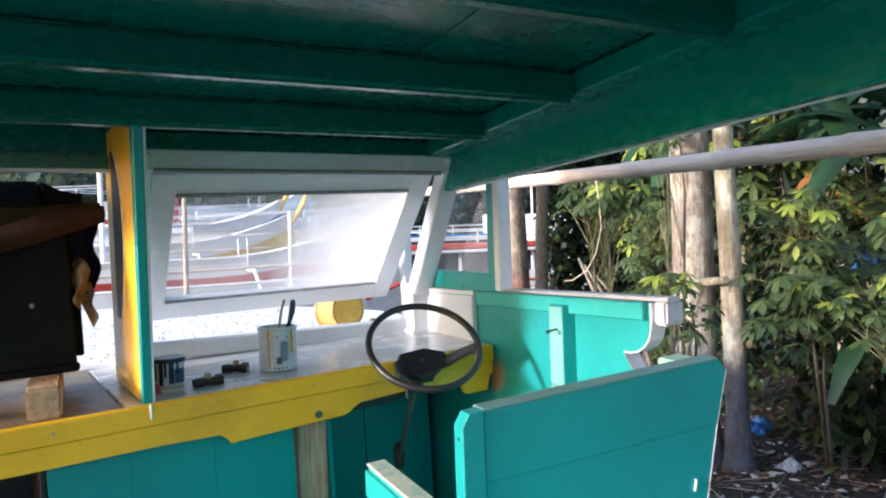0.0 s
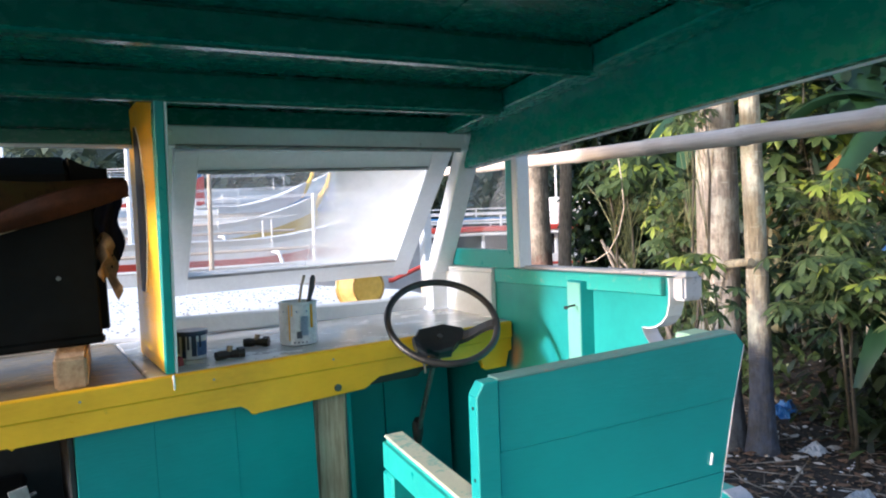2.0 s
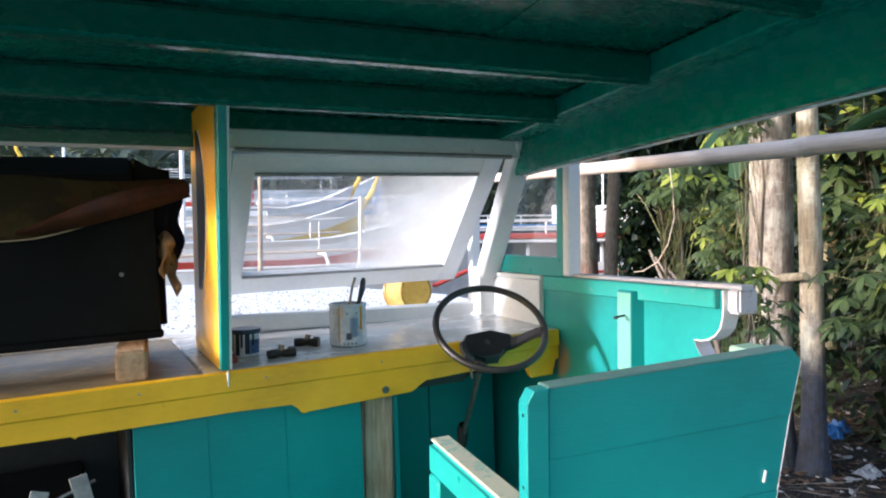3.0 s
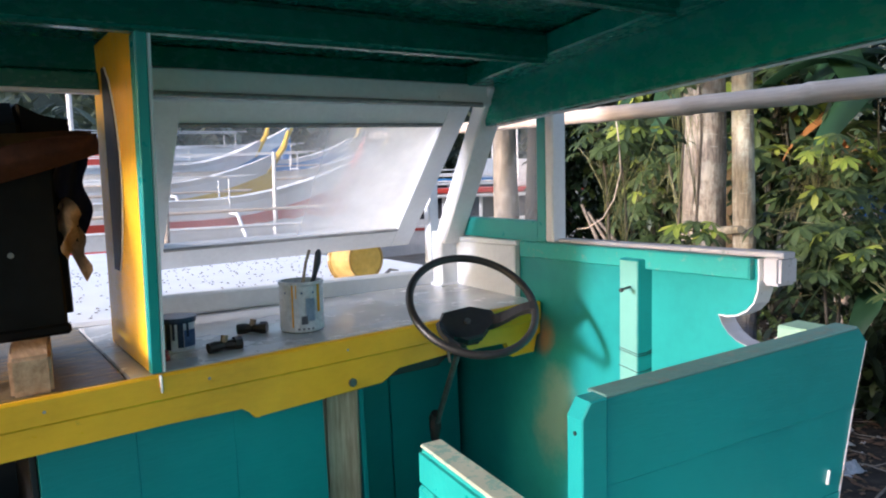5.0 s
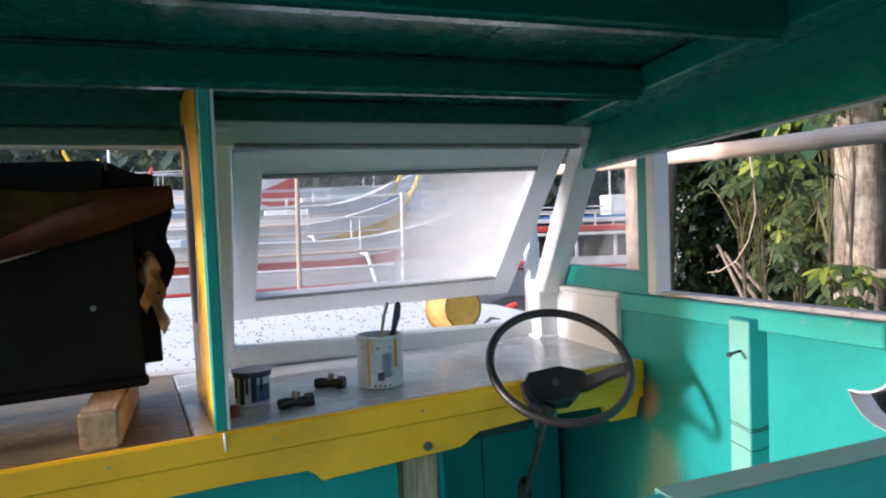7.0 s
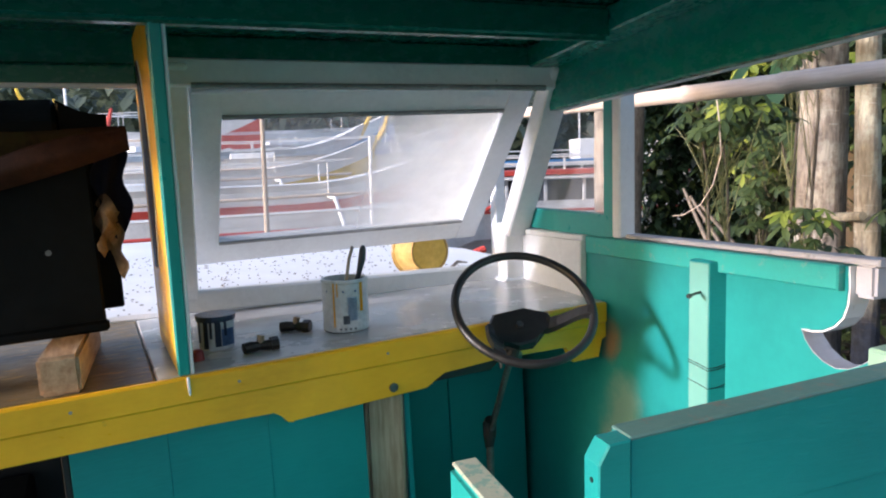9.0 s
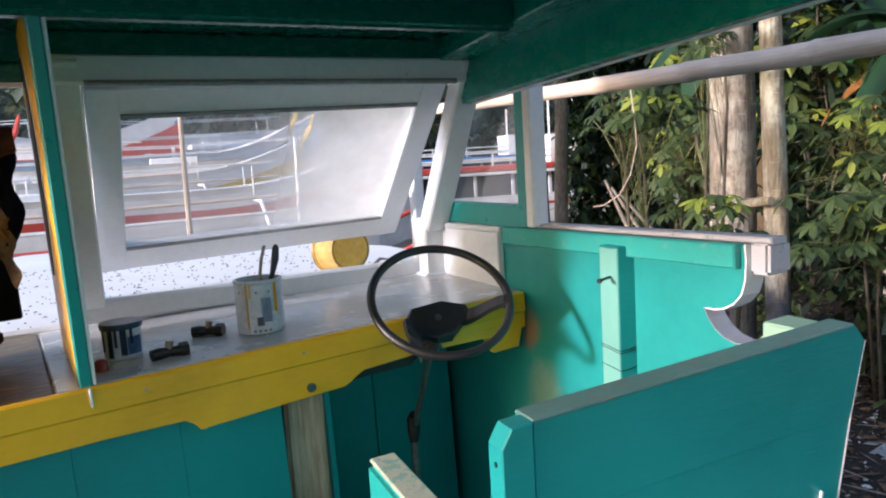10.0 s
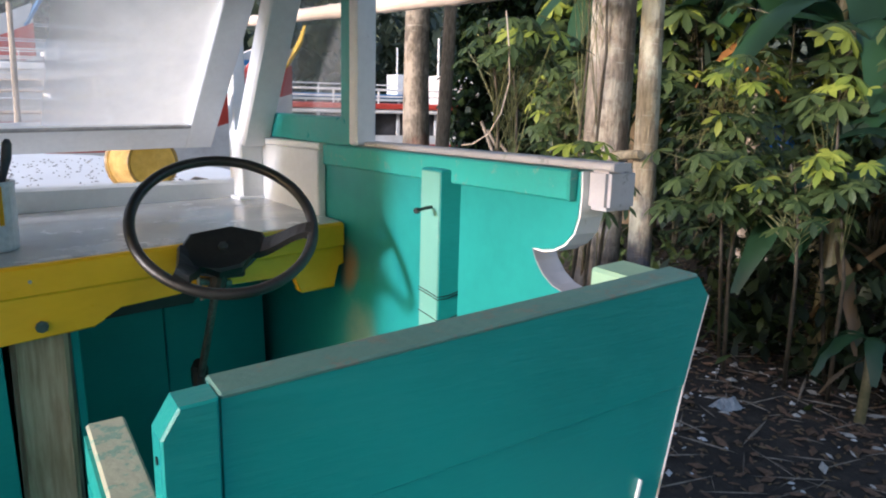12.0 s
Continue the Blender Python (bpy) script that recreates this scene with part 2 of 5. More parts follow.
def add_prism(bm, pts, axis, a, b, bevel=0.004):
    """A flat outline in the other two axes, given depth from a to b along the named axis."""
    def put(p, d):
        return {"x": (d, p[0], p[1]), "y": (p[0], d, p[1]), "z": (p[0], p[1], d)}[axis]
    lo, hi = [bm.verts.new(put(p, a)) for p in pts], [bm.verts.new(put(p, b)) for p in pts]
    fs = [bm.faces.new(lo), bm.faces.new(hi[::-1])]
    n = len(pts)
    for i in range(n):
        fs.append(bm.faces.new((lo[i], hi[i], hi[(i + 1) % n], lo[(i + 1) % n])))
    if bevel:
        es = [e for f in fs[:2] for e in f.edges]
        bmesh.ops.bevel(bm, geom=es, offset=bevel, segments=1, affect="EDGES")
    return bm


def prism(*a, **k):
    return add_prism(bmesh.new(), *a, **k)


def add_tube(bm, path, radii, segs=12, caps=True):
    path = [Vector(p) for p in path]
    if not isinstance(radii, (list, tuple)):
        radii = [radii] * len(path)
    rings, up = [], None
    for i, p in enumerate(path):
        d = (path[min(i + 1, len(path) - 1)] - path[max(i - 1, 0)]).normalized()
        if up is None:
            up = Vector((0, 0, 1)) if abs(d.z) < 0.9 else Vector((1, 0, 0))
        side = d.cross(up).normalized()
        up = side.cross(d).normalized()
        rings.append([bm.verts.new(p + (side * math.cos(2 * math.pi * k / segs) + up * math.sin(2 * math.pi * k / segs)) * radii[i]) for k in range(segs)])
    for a, b in zip(rings, rings[1:]):
        for k in range(segs):
            bm.faces.new((a[k], a[(k + 1) % segs], b[(k + 1) % segs], b[k]))
    if caps:
        bm.faces.new(rings[0][::-1])
        bm.faces.new(rings[-1])
    return bm


def tube(*a, **k):
    return add_tube(bmesh.new(), *a, **k)


def lathe(profile, m, segs=28):
    """Turned shape: (radius, height) pairs about the local z axis, moved by m."""
    bm = bmesh.new()
    rings = [[bm.verts.new(m @ Vector((r * math.cos(2 * math.pi * k / segs), r * math.sin(2 * math.pi * k / segs), z))) for k in range(segs)] for r, z in profile]
    for a, b in zip(rings, rings[1:]):
        for k in range(segs):
            bm.faces.new((a[k], a[(k + 1) % segs], b[(k + 1) % segs], b[k]))
    bm.faces.new(rings[0][::-1])
    bm.faces.new(rings[-1])
    return bm


def mesh_of(name, verts, faces, material, parent=None, label="", smooth=False):
    me = bpy.data.meshes.new(name)
    me.from_pydata(verts, [], faces)
    me.materials.append(material)
    for p in me.polygons:
        p.use_smooth = smooth
    ob = new(name, me)
    if parent:
        ob.parent = parent
    if label:
        tagged(ob, label)
    return ob

# ---- cabin shell ----
WX = 1.635  # inner face of the starboard side


def ceil_z(y):
    return 1.60 + (2.2 - y) * 0.075


# ceiling of lengthways boards with shallow seams
bm = bmesh.new()
xs = [-0.62 + 0.19 * i for i in range(13)]
ys0, ys1 = 0.1, 2.75
for i, (a, b) in enumerate(zip(xs, xs[1:])):
    dz = 0.0012 * ((i * 7) % 3)
    vs = [bm.verts.new((x, y, ceil_z(y) + dz + h)) for h in (0, 0.02) for x, y in ((a + 0.0004, ys0), (b - 0.0004, ys0), (b - 0.0004, ys1), (a + 0.0004, ys1))]
    for f in ((0, 1, 2, 3), (7, 6, 5, 4), (0, 4, 5, 1), (1, 5, 6, 2), (2, 6, 7, 3), (3, 7, 4, 0)):
        bm.faces.new([vs[k] for k in f])
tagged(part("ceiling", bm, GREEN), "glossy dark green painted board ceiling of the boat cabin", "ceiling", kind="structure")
roof = part("roof", box(-0.66, 1.72, 0.05, 2.8, 1.60, 1.62, bevel=0.005), WHITE)
roof.matrix_world = Matrix.Translation((0, 0, 0.09)) @ Matrix.Translation((0, 2.2, 1.61)) @ Matrix.Rotation(math.atan(-0.075), 4, "X") @ Matrix.Translation((0, -2.2, -1.61))
tagged(roof, "white painted roof deck over the boat cabin", "roof", kind="structure")

for y in (2.242, 1.843, 1.40, 0.95, 0.50):
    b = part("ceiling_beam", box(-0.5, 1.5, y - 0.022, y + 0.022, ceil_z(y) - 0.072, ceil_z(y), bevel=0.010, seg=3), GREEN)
    tagged(b, "dark green painted wooden cross beam under the ceiling", "beam", "ceiling beams", "structure")


def slanted(x0, x1, y0, y1, zlo, zhi):
    """A lengthways board whose lower and upper edges follow the roof's pitch."""
    bm = bmesh.new()
    add_prism(bm, [(y0, zlo(y0)), (y1, zlo(y1)), (y1, zhi(y1)), (y0, zhi(y0))], "x", x0, x1, 0.004)
    return bm


def low(y):
    return 1.411 + (2.55 - y) * 0.045


plate = part("roof_plate", slanted(1.495, 1.575, 0.1, 2.6, lambda y: ceil_z(y) - 0.055, lambda y: ceil_z(y)), GREEN_LIT)
tagged(plate, "green lengthways roof plate along the cabin side, lightened for bounce light", "beam", kind="structure")
fascia = part("roof_fascia", slanted(1.575, 1.605, 0.1, 2.62, low, lambda y: ceil_z(y)), GREEN_LIT)
tagged(fascia, "green painted fascia board under the roof edge, lightened for bounce light", "fascia", kind="structure")
ftrim = part("trim", slanted(1.605, 1.622, 0.1, 2.62, lambda y: low(y) - 0.002, lambda y: low(y) + 0.05), WHITE)
tagged(ftrim, "white painted trim strip along the fascia's outer edge", "trim", kind="structure")

# Unseen port fascia; its lower edge is raised so sun reaches the starboard side.
pf = part("roof_fascia", slanted(-0.56, -0.53, 0.1, 2.62, lambda y: low(y) + 0.09, lambda y: ceil_z(y)), GREEN)
tagged(pf, "unseen green fascia board along the port roof edge, set to shape the sunlight", "fascia", kind="structure")

# starboard side: boards with a scrolled cut-out
# Sanded teal; its paleness also carries sunlight on the rib's inboard face.
RIB_PALE = painted("sanded_sunlit_teal", (0.16, 0.40, 0.34), (0.30, 0.44, 0.38), 0.62, 0.5, (1, 2, 1), 0.1, seed=23, streak=0.15)
# White paint greyed towards lavender, its shade and sky reflection in the colour.
CAP_GREY = painted("shade_greyed_white", (0.46, 0.46, 0.50), (0.24, 0.25, 0.26), 0.6, 0.5, (2, 2, 2), seed=19)
wall = thing("wall_right", (WX, 2.2, 0.1), "bright teal painted plank side of the boat with scrolled cut-outs", "boat side", kind="structure")
upper = [(2.99, 0.1), (2.99, 1.062), (1.752, 1.083), (1.750, 1.048), (1.752, 1.018), (1.760, 0.994), (1.776, 0.976), (1.798, 0.964), (1.822, 0.959), (1.846, 0.961),
         (1.835, 0.939), (1.818, 0.920), (1.796, 0.907), (1.77, 0.901), (1.745, 0.906), (1.72, 0.92), (1.69, 0.945), (1.688, 0.940), (1.69, 0.925),
         (1.72, 0.88), (1.72, 0.632), (1.60, 0.630), (1.585, 0.627), (1.573, 0.621), (1.563, 0.611), (1.557, 0.597), (1.549, 0.614), (1.539, 0.624), (1.527, 0.628), (1.513, 0.623), (1.497, 0.606), (1.478, 0.582), (1.44, 0.556), (1.30, 0.545), (-1.5, 0.54), (-1.5, 0.1)]
part("side_planking", prism(upper, "x", WX, WX + 0.045, bevel=0.002), TEAL_SIDE, wall)
part("top_rail", prism([(2.515, 1.028), (2.515, 1.073), (1.757, 1.085), (1.757, 1.042)], "x", WX - 0.018, WX + 0.002, bevel=0.003), TEAL_WORN, wall, "rubbed teal top rail with bare patches")
part("cap_strip", prism([(2.99, 1.066), (2.99, 1.076), (1.70, 1.098), (1.70, 1.087)], "x", WX + 0.004, WX + 0.045, bevel=0.003), CAP_GREY, wall, "thin white capping along the gunwale, greyed for shade")


def edge_strip(pts, off, x0, x1):
    """A thin painted strip along a curved edge of the side, off metres proud of it."""
    shifted = []
    for k, p in enumerate(pts):
        a, b = pts[max(k - 1, 0)], pts[min(k + 1, len(pts) - 1)]
        d = Vector((b[0] - a[0], b[1] - a[1])).normalized()
        shifted.append((p[0] - d.y * off, p[1] + d.x * off))
    return prism(pts + shifted[::-1], "x", x0, x1, bevel=0)


part("scroll_end", edge_strip(upper[2:10], -0.003, WX + 0.001, WX + 0.047), WHITE, wall, "white painted edge of the scroll")
part("scoop_edge", edge_strip(upper[9:17], -0.003, WX + 0.001, WX + 0.047), CAP_GREY, wall, "white painted edge of the scoop, greyed for shade")
part("rub_rail_end", box(WX + 0.012, WX + 0.072, 1.712, 1.752, 1.03, 1.088, bevel=0.006, seg=2), CAP_GREY, wall, "white block end of the rub rail, greyed for shade")
part("scroll_foot", edge_strip(upper[21:34], -0.004, WX - 0.002, WX + 0.05), CAP_GREY, wall, "white edge of the low scroll behind the bench, greyed for shade")
part("rib", prism([(1.600, 2.033), (1.600, 2.093), (WX + 0.003, 2.093), (WX + 0.003, 2.024)], "z", 0.1, 1.060, bevel=0.003), TEAL_PANEL, wall, "teal upright rib")
part("rib_face", box(1.5975, 1.6015, 2.035, 2.091, 0.1, 1.056, bevel=0.0015), RIB_PALE, wall, "sanded face of the rib, also made pale for sunlight")
part("front_panel", prism([(2.99, 0.9), (2.99, 1.050), (2.535, 1.058), (2.535, 0.9)], "x", WX - 0.02, WX, bevel=0.003), WHITE, wall, "white painted front end of the side")
part("front_rail", prism([(2.84, 1.052), (2.84, 1.068), (2.52, 1.074), (2.52, 1.060)], "x", WX - 0.024, WX + 0.03, bevel=0.003), WHITE, wall)

nail = thing("bolt", (1.555, 2.055, 0.992), "rusty bent bolt sticking out of the teal rib", "bolt")
part("shank", tube([(1.602, 2.058, 0.995), (1.582, 2.054, 0.994), (1.557, 2.046, 0.992)], 0.003, 8), BLACK, nail)
part("head", tube([(1.564, 2.048, 0.9925), (1.557, 2.046, 0.992)], 0.0052, 6), BLACK, nail)
wire = thing("wire_ties", (1.60, 2.0, 0.8), "thin dark wires wrapped round the teal rib", "wire")
for z in (0.838, 0.843, 0.80):
    part("wire", tube([(1.5968, 2.092, z + 0.003), (1.5965, 2.06, z), (1.5968, 2.033, z - 0.004), (1.616, 2.0275, z - 0.002), (1.634, 2.0235, z + 0.004)], 0.0008, 6), BLACK, wire)

# port side, outside the view but closing the cabin; cut low to let light in
pw = part("wall_left", prism([(2.99, 0.1), (2.99, 1.0), (2.62, 0.95), (2.5, 0.7), (2.3, 0.58), (-1.5, 0.54), (-1.5, 0.1)], "x", -0.55, -0.5, bevel=0.003), TEAL)
tagged(pw, "teal painted plank side of the boat", "boat side", kind="structure")
fl = thing("floor", (0.5, 0.5, 0.1), "teal painted plank floor of the boat", "floor", kind="structure")
for i in range(14):
    part("plank", box(-0.5 + i * 0.152, -0.5 + i * 0.152 + 0.148, -1.5, 2.95, 0.06, 0.1, bevel=0.003), TEAL_PANEL, fl)

# front: header, sill, stiles
front = thing("wall_front", (0.57, 2.8, 0.9), "white and green painted windscreen frame of the boat cabin", "windscreen frame", kind="structure")
LEAN = Matrix.Translation((0, 2.60, 1.50)) @ Matrix.Rotation(math.atan2(0.35, 0.57), 4, "X")  # local -z runs down the frame
part("header", box(0.555, 1.64, 2.585, 2.62, 1.517, ceil_z(2.6), bevel=0.003), GREEN, front, "dark green header board")
part("top_rail", box(0.585, 1.575, 2.58, 2.612, 1.462, 1.522, bevel=0.004), WHITE, front)
part("hinge_batten", tube([(0.66, 2.578, 1.462), (1.54, 2.578, 1.464)], 0.007, 8), GREY, front, "grey rounded hinge batten")
part("stile", box(0.588, 0.655, -0.02, 0.03, -0.70, 0.02, bevel=0.004, m=LEAN), WHITE, front)
part("corner_post", box(1.558, 1.630, -0.025, 0.035, -0.52, 0.03, bevel=0.005, m=LEAN), WHITE, front)
part("outer_post", box(1.583, 1.620, 2.985, 3.025, 0.894, 1.33, bevel=0.004), WHITE, front)
part("lower_post", box(1.556, 1.628, 2.862, 2.924, 0.9, 1.085, bevel=0.004), WHITE, front, "white upright under the leaning post")
part("sill", box(0.585, 1.575, 2.925, 2.975, 0.893, 0.952, bevel=0.006), WHITE, front)
part("post_foot", box(1.545, 1.633, 2.85, 2.935, 0.893, 0.915, bevel=0.004), WHITE, front)
part("left_header", box(-0.5, 0.552, 2.585, 2.615, 1.463, 1.505, bevel=0.004), GREEN, front, "teal lower header with a white smear")
part("left_header_board", box(-0.5, 0.552, 2.60, 2.625, 1.507, 1.60, bevel=0.003), GREEN, front)
part("header_paint_edge", box(-0.5, 0.552, 2.583, 2.6, 1.456, 1.466, bevel=0.002), WHITE, front, "white line under the header")

# windscreen sash, propped open on its top hinges
win = thing("window_1", (1.1, 2.61, 1.455), "white framed windscreen sash propped open, with a hazy salt-stained pane", "window", kind="structure")
SL, SR, SH = 0.664, 1.569, 0.611
SASH = Matrix.Translation((0.728, 2.693, 1.412)) @ Matrix.Rotation(0.065, 4, "Z") @ Matrix.Rotation(0.755, 4, "X") @ Matrix.Rotation(-0.03, 4, "Y") @ Matrix.Translation((-SL - 0.07, 0, 0.07))
part("top_rail", box(SL, SR, -0.012, 0.018, -0.07, 0, bevel=0.003, m=SASH), WHITE, win)
part("bottom_rail", box(SL, SR, -0.012, 0.018, -SH, -SH + 0.085, bevel=0.003, m=SASH), WHITE, win)
part("stile", box(SL, SL + 0.07, -0.014, 0.02, -SH, 0, bevel=0.003, m=SASH), WHITE, win)
part("stile", box(SR - 0.075, SR, -0.014, 0.02, -SH, 0, bevel=0.003, m=SASH), WHITE, win)
for a in ((SL + 0.07, SR - 0.075, -0.018, -0.010, -0.078, -0.068), (SL + 0.07, SR - 0.075, -0.018, -0.010, -SH + 0.083, -SH + 0.091)):
    part("glazing_bead", box(*a, bevel=0.001, m=SASH), GREY, win)


def dirty_glass(name, haze_to_right):
    m, nt, b = base(name, 0.4)
    nt.nodes.remove(b)
    co = nt.nodes.new("ShaderNodeTexCoord")
    sep = nt.nodes.new("ShaderNodeSeparateXYZ")
    nt.links.new(co.outputs["Object"], sep.inputs[0])
    clouds = noise_of(nt, 5.0, (1, 1, 1), 5)
    if haze_to_right:
        mr = nt.nodes.new("ShaderNodeMapRange")
        mr.inputs["From Min"].default_value, mr.inputs["From Max"].default_value = -0.05, 0.30
        mr.inputs["To Min"].default_value, mr.inputs["To Max"].default_value = 0.0, 0.92
        nt.links.new(sep.outputs["X"], mr.inputs["Value"])
        add = nt.nodes.new("ShaderNodeMath")
        add.operation = "MULTIPLY"
        nt.links.new(mr.outputs[0], add.inputs[0])
        nt.links.new(ramp(nt, clouds, [(0.3, (0.75,) * 3), (0.7, (1.1,) * 3)]), add.inputs[1])
        plus = nt.nodes.new("ShaderNodeMath")
        plus.inputs[1].default_value = 0.075
        nt.links.new(add.outputs[0], plus.inputs[0])
        dirt = plus.outputs[0]
    else:
        dirt = ramp(nt, clouds, [(0.3, (0.01,) * 3), (0.7, (0.045,) * 3)])
    tr, gl, tl, df = (nt.nodes.new("ShaderNodeBsdf" + k) for k in ("Transparent", "Glossy", "Translucent", "Diffuse"))
    gl.inputs["Roughness"].default_value = 0.03
    for s in (tl, df):
        s.inputs["Color"].default_value = (0.95, 0.95, 0.94, 1)
    lw = nt.nodes.new("ShaderNodeLayerWeight")
    lw.inputs["Blend"].default_value = 0.25
    fr = nt.nodes.new("ShaderNodeMapRange")
    fr.inputs["To Min"].default_value, fr.inputs["To Max"].default_value = 0.03, 0.35
    nt.links.new(lw.outputs["Facing"], fr.inputs["Value"])
    m1, m2, m3 = (nt.nodes.new("ShaderNodeMixShader") for _ in range(3))
    nt.links.new(fr.outputs[0], m1.inputs[0])
    nt.links.new(tr.outputs[0], m1.inputs[1])
    nt.links.new(gl.outputs[0], m1.inputs[2])
    nt.links.new(tl.outputs[0], m2.inputs[1])
    nt.links.new(df.outputs[0], m2.inputs[2])
    nt.links.new(dirt, m3.inputs[0])
    nt.links.new(m1.outputs[0], m3.inputs[1])
    nt.links.new(m2.outputs[0], m3.inputs[2])
    nt.links.new(m3.outputs[0], nt.nodes["Material Output"].inputs[0])
    return m


GLASS = dirty_glass("hazy_windscreen_glass", True)
GLASS2 = dirty_glass("side_window_glass", False)
pane = part("pane", box(SL + 0.065, SR - 0.07, 0.0, 0.004, -SH + 0.08, -0.065, bevel=0, m=SASH), GLASS, win, "salt-hazed glass pane")
pane.visible_shadow = False

# quarter window in the starboard side
w2 = thing("window_2", (1.65, 2.55, 1.08), "small slanted side window with a teal and white wooden frame", "window", kind="structure")
part("post", box(WX - 0.012, WX + 0.03, 2.398, 2.440, 1.074, 1.46, bevel=0.004), TEAL, w2)
part("post_edge", box(WX - 0.015, WX + 0.033, 2.366, 2.398, 1.078, 1.47, bevel=0.004), WHITE, w2, "white outer strip of the post")
part("bottom_rail", box(WX - 0.008, WX + 0.025, 2.440, 2.83, 1.072, 1.133, bevel=0.003), TEAL, w2, "teal rail with white paint smears")
p2 = part("pane", prism([(2.440, 1.133), (2.82, 1.133), (2.62, 1.46), (2.440, 1.46)], "x", WX + 0.006, WX + 0.010, bevel=0), GLASS2, w2)
p2.visible_shadow = False

# painted pillar between the two front openings
pil = thing("pillar", (0.57, 2.45, 0.9), "yellow and teal painted pillar board with a black leaf motif", "pillar", kind="structure")
part("board", prism([(2.395, 0.895), (2.77, 0.895), (2.68, 1.575), (2.33, 1.575), (2.30, 1.535)], "x", 0.5905, 0.605, bevel=0.002), YELLOW, pil)
part("front_edge", prism([(2.383, 0.895), (2.401, 0.895), (2.308, 1.538), (2.270, 1.538)], "x", 0.5895, 0.612, bevel=0.003), TEAL, pil, "teal painted front edge")
part("white_edge", prism([(2.384, 0.895), (2.421, 0.895), (2.320, 1.538), (2.272, 1.538)], "x", 0.6125, 0.619, bevel=0.002), WHITE, pil)
for nm, inset, mat_, xx in (("motif_border", 0.0, WHITE, 0.5885), ("motif", 0.009, BLACK, 0.5865)):
    bm = bmesh.new()
    a = [(2.60 + 0.03 * f - (0.05 + 0.10 * math.sin(math.pi * f) ** 0.7 * (1 - 0.25 * f)) + inset, 1.515 - 0.43 * f) for f in [i / 14 for i in range(15)]]
    c = [(2.615 + 0.055 * f - 0.03 - inset, 1.515 - 0.43 * f) for f in [i / 14 for i in range(14, -1, -1)]]
    add_prism(bm, a + c, "x", xx, xx + 0.0032, bevel=0)
    part(nm, bm, mat_, pil, "black painted leaf shape" if nm == "motif" else "")

# ---- dashboard ----
dash = thing("dashboard", (0.57, 2.6, 0.74), "scuffed white dashboard shelf with a yellow painted valance", "dashboard")
part("worktop", prism([(0.55, 2.392), (WX - 0.001, 2.392), (WX + 0.048, 2.929), (0.55, 3.026)], "z", 0.872, 0.893, bevel=0.004), DASH, dash)
part("worktop_left", prism([(-0.5, 2.392), (0.5485, 2.392), (0.5485, 3.026), (-0.5, 3.12)], "z", 0.872, 0.8925, bevel=0.004), DASH_WOOD, dash, "bare and yellow smeared board")
part("lip", box(-0.5, WX - 0.002, 2.374, 2.392, 0.838, 0.893, bevel=0.005), YELLOW, dash)
val = [(-0.5, 0.85), (-0.5, 0.796), (0.255, 0.792), (0.262, 0.781), (0.272, 0.790), (0.62, 0.788), (0.765, 0.787), (0.782, 0.775), (0.792, 0.757), (0.802, 0.755), (0.815, 0.762), (1.112, 0.766), (1.128, 0.774), (1.140, 0.788), (1.158, 0.797),
       (1.30, 0.80), (1.505, 0.797), (1.514, 0.782), (1.519, 0.756), (1.527, 0.750), (1.606, 0.750), (1.614, 0.80), (1.632, 0.80), (1.632, 0.85)]
part("valance", prism(val, "y", 2.380, 2.402, bevel=0.003), YELLOW, dash)
part("valance_bolt", tube([(1.03, 2.384, 0.785), (1.03, 2.376, 0.785)], 0.0105, 8), STEEL, dash, "dull steel bolt head")
# Black box fills the cut-out; the shade inside is its colour.
part("shadow_box", prism([(1.115, 0.868), (1.115, 0.772), (1.14, 0.768), (1.30, 0.766), (1.315, 0.785), (1.5, 0.80), (1.5, 0.868)], "y", 2.408, 2.55, bevel=0.003), BLACK, dash, "black box for the dark inside of the steering cut-out")
for x in (0.15, 0.40, 0.70, 1.02, 1.33, 1.56):
    part("lip_nail", tube([(x, 2.3745, 0.866), (x, 2.3728, 0.866)], 0.0032, 8), GREY, dash)
part("drip", tube([(0.605, 2.3725, 0.893), (0.605, 2.3715, 0.868), (0.606, 2.3785, 0.85), (0.606, 2.378, 0.846)], [0.003, 0.003, 0.0025, 0.0015], 6), WHITE, dash, "white paint drip")

low_wall = thing("wall_lower_front", (0.6, 2.45, 0.1), "teal painted vertical boards below the dashboard", "bulkhead", kind="structure")
for i, (a, b) in enumerate(((0.385, 0.5599), (0.5601, 0.7599), (0.7601, 0.975))):
    part("board", box(a, b, 2.43 + 0.001 * i, 2.45, 0.1, 0.86, bevel=0.0006), TEAL_PANEL, low_wall)
part("side_return", box(1.09, 1.105, 2.47, 2.80, 0.1, 0.86, bevel=0.002), TEAL_PANEL, low_wall)
part("inner_board", box(0.90, 1.37, 2.80, 2.82, 0.1, 0.86, bevel=0.002), TEAL_PANEL, low_wall)
part("inner_board", box(1.371, WX, 2.795, 2.815, 0.1, 0.86, bevel=0.002), TEAL_PANEL, low_wall)
# Black sheets carry the shade of the hold in their colour.
part("hold_back", box(-0.5, 0.38, 2.93, 2.95, 0.1, 0.87, bevel=0.002), BLACK, low_wall, "back of the open hold, coloured black for its shade")
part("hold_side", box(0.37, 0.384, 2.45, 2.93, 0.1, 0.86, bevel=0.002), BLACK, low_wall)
POST_WOOD = wood("warm_post_wood", (0.34, 0.22, 0.13), (0.74, 0.58, 0.42), (14, 14, 1.2), seed=6)
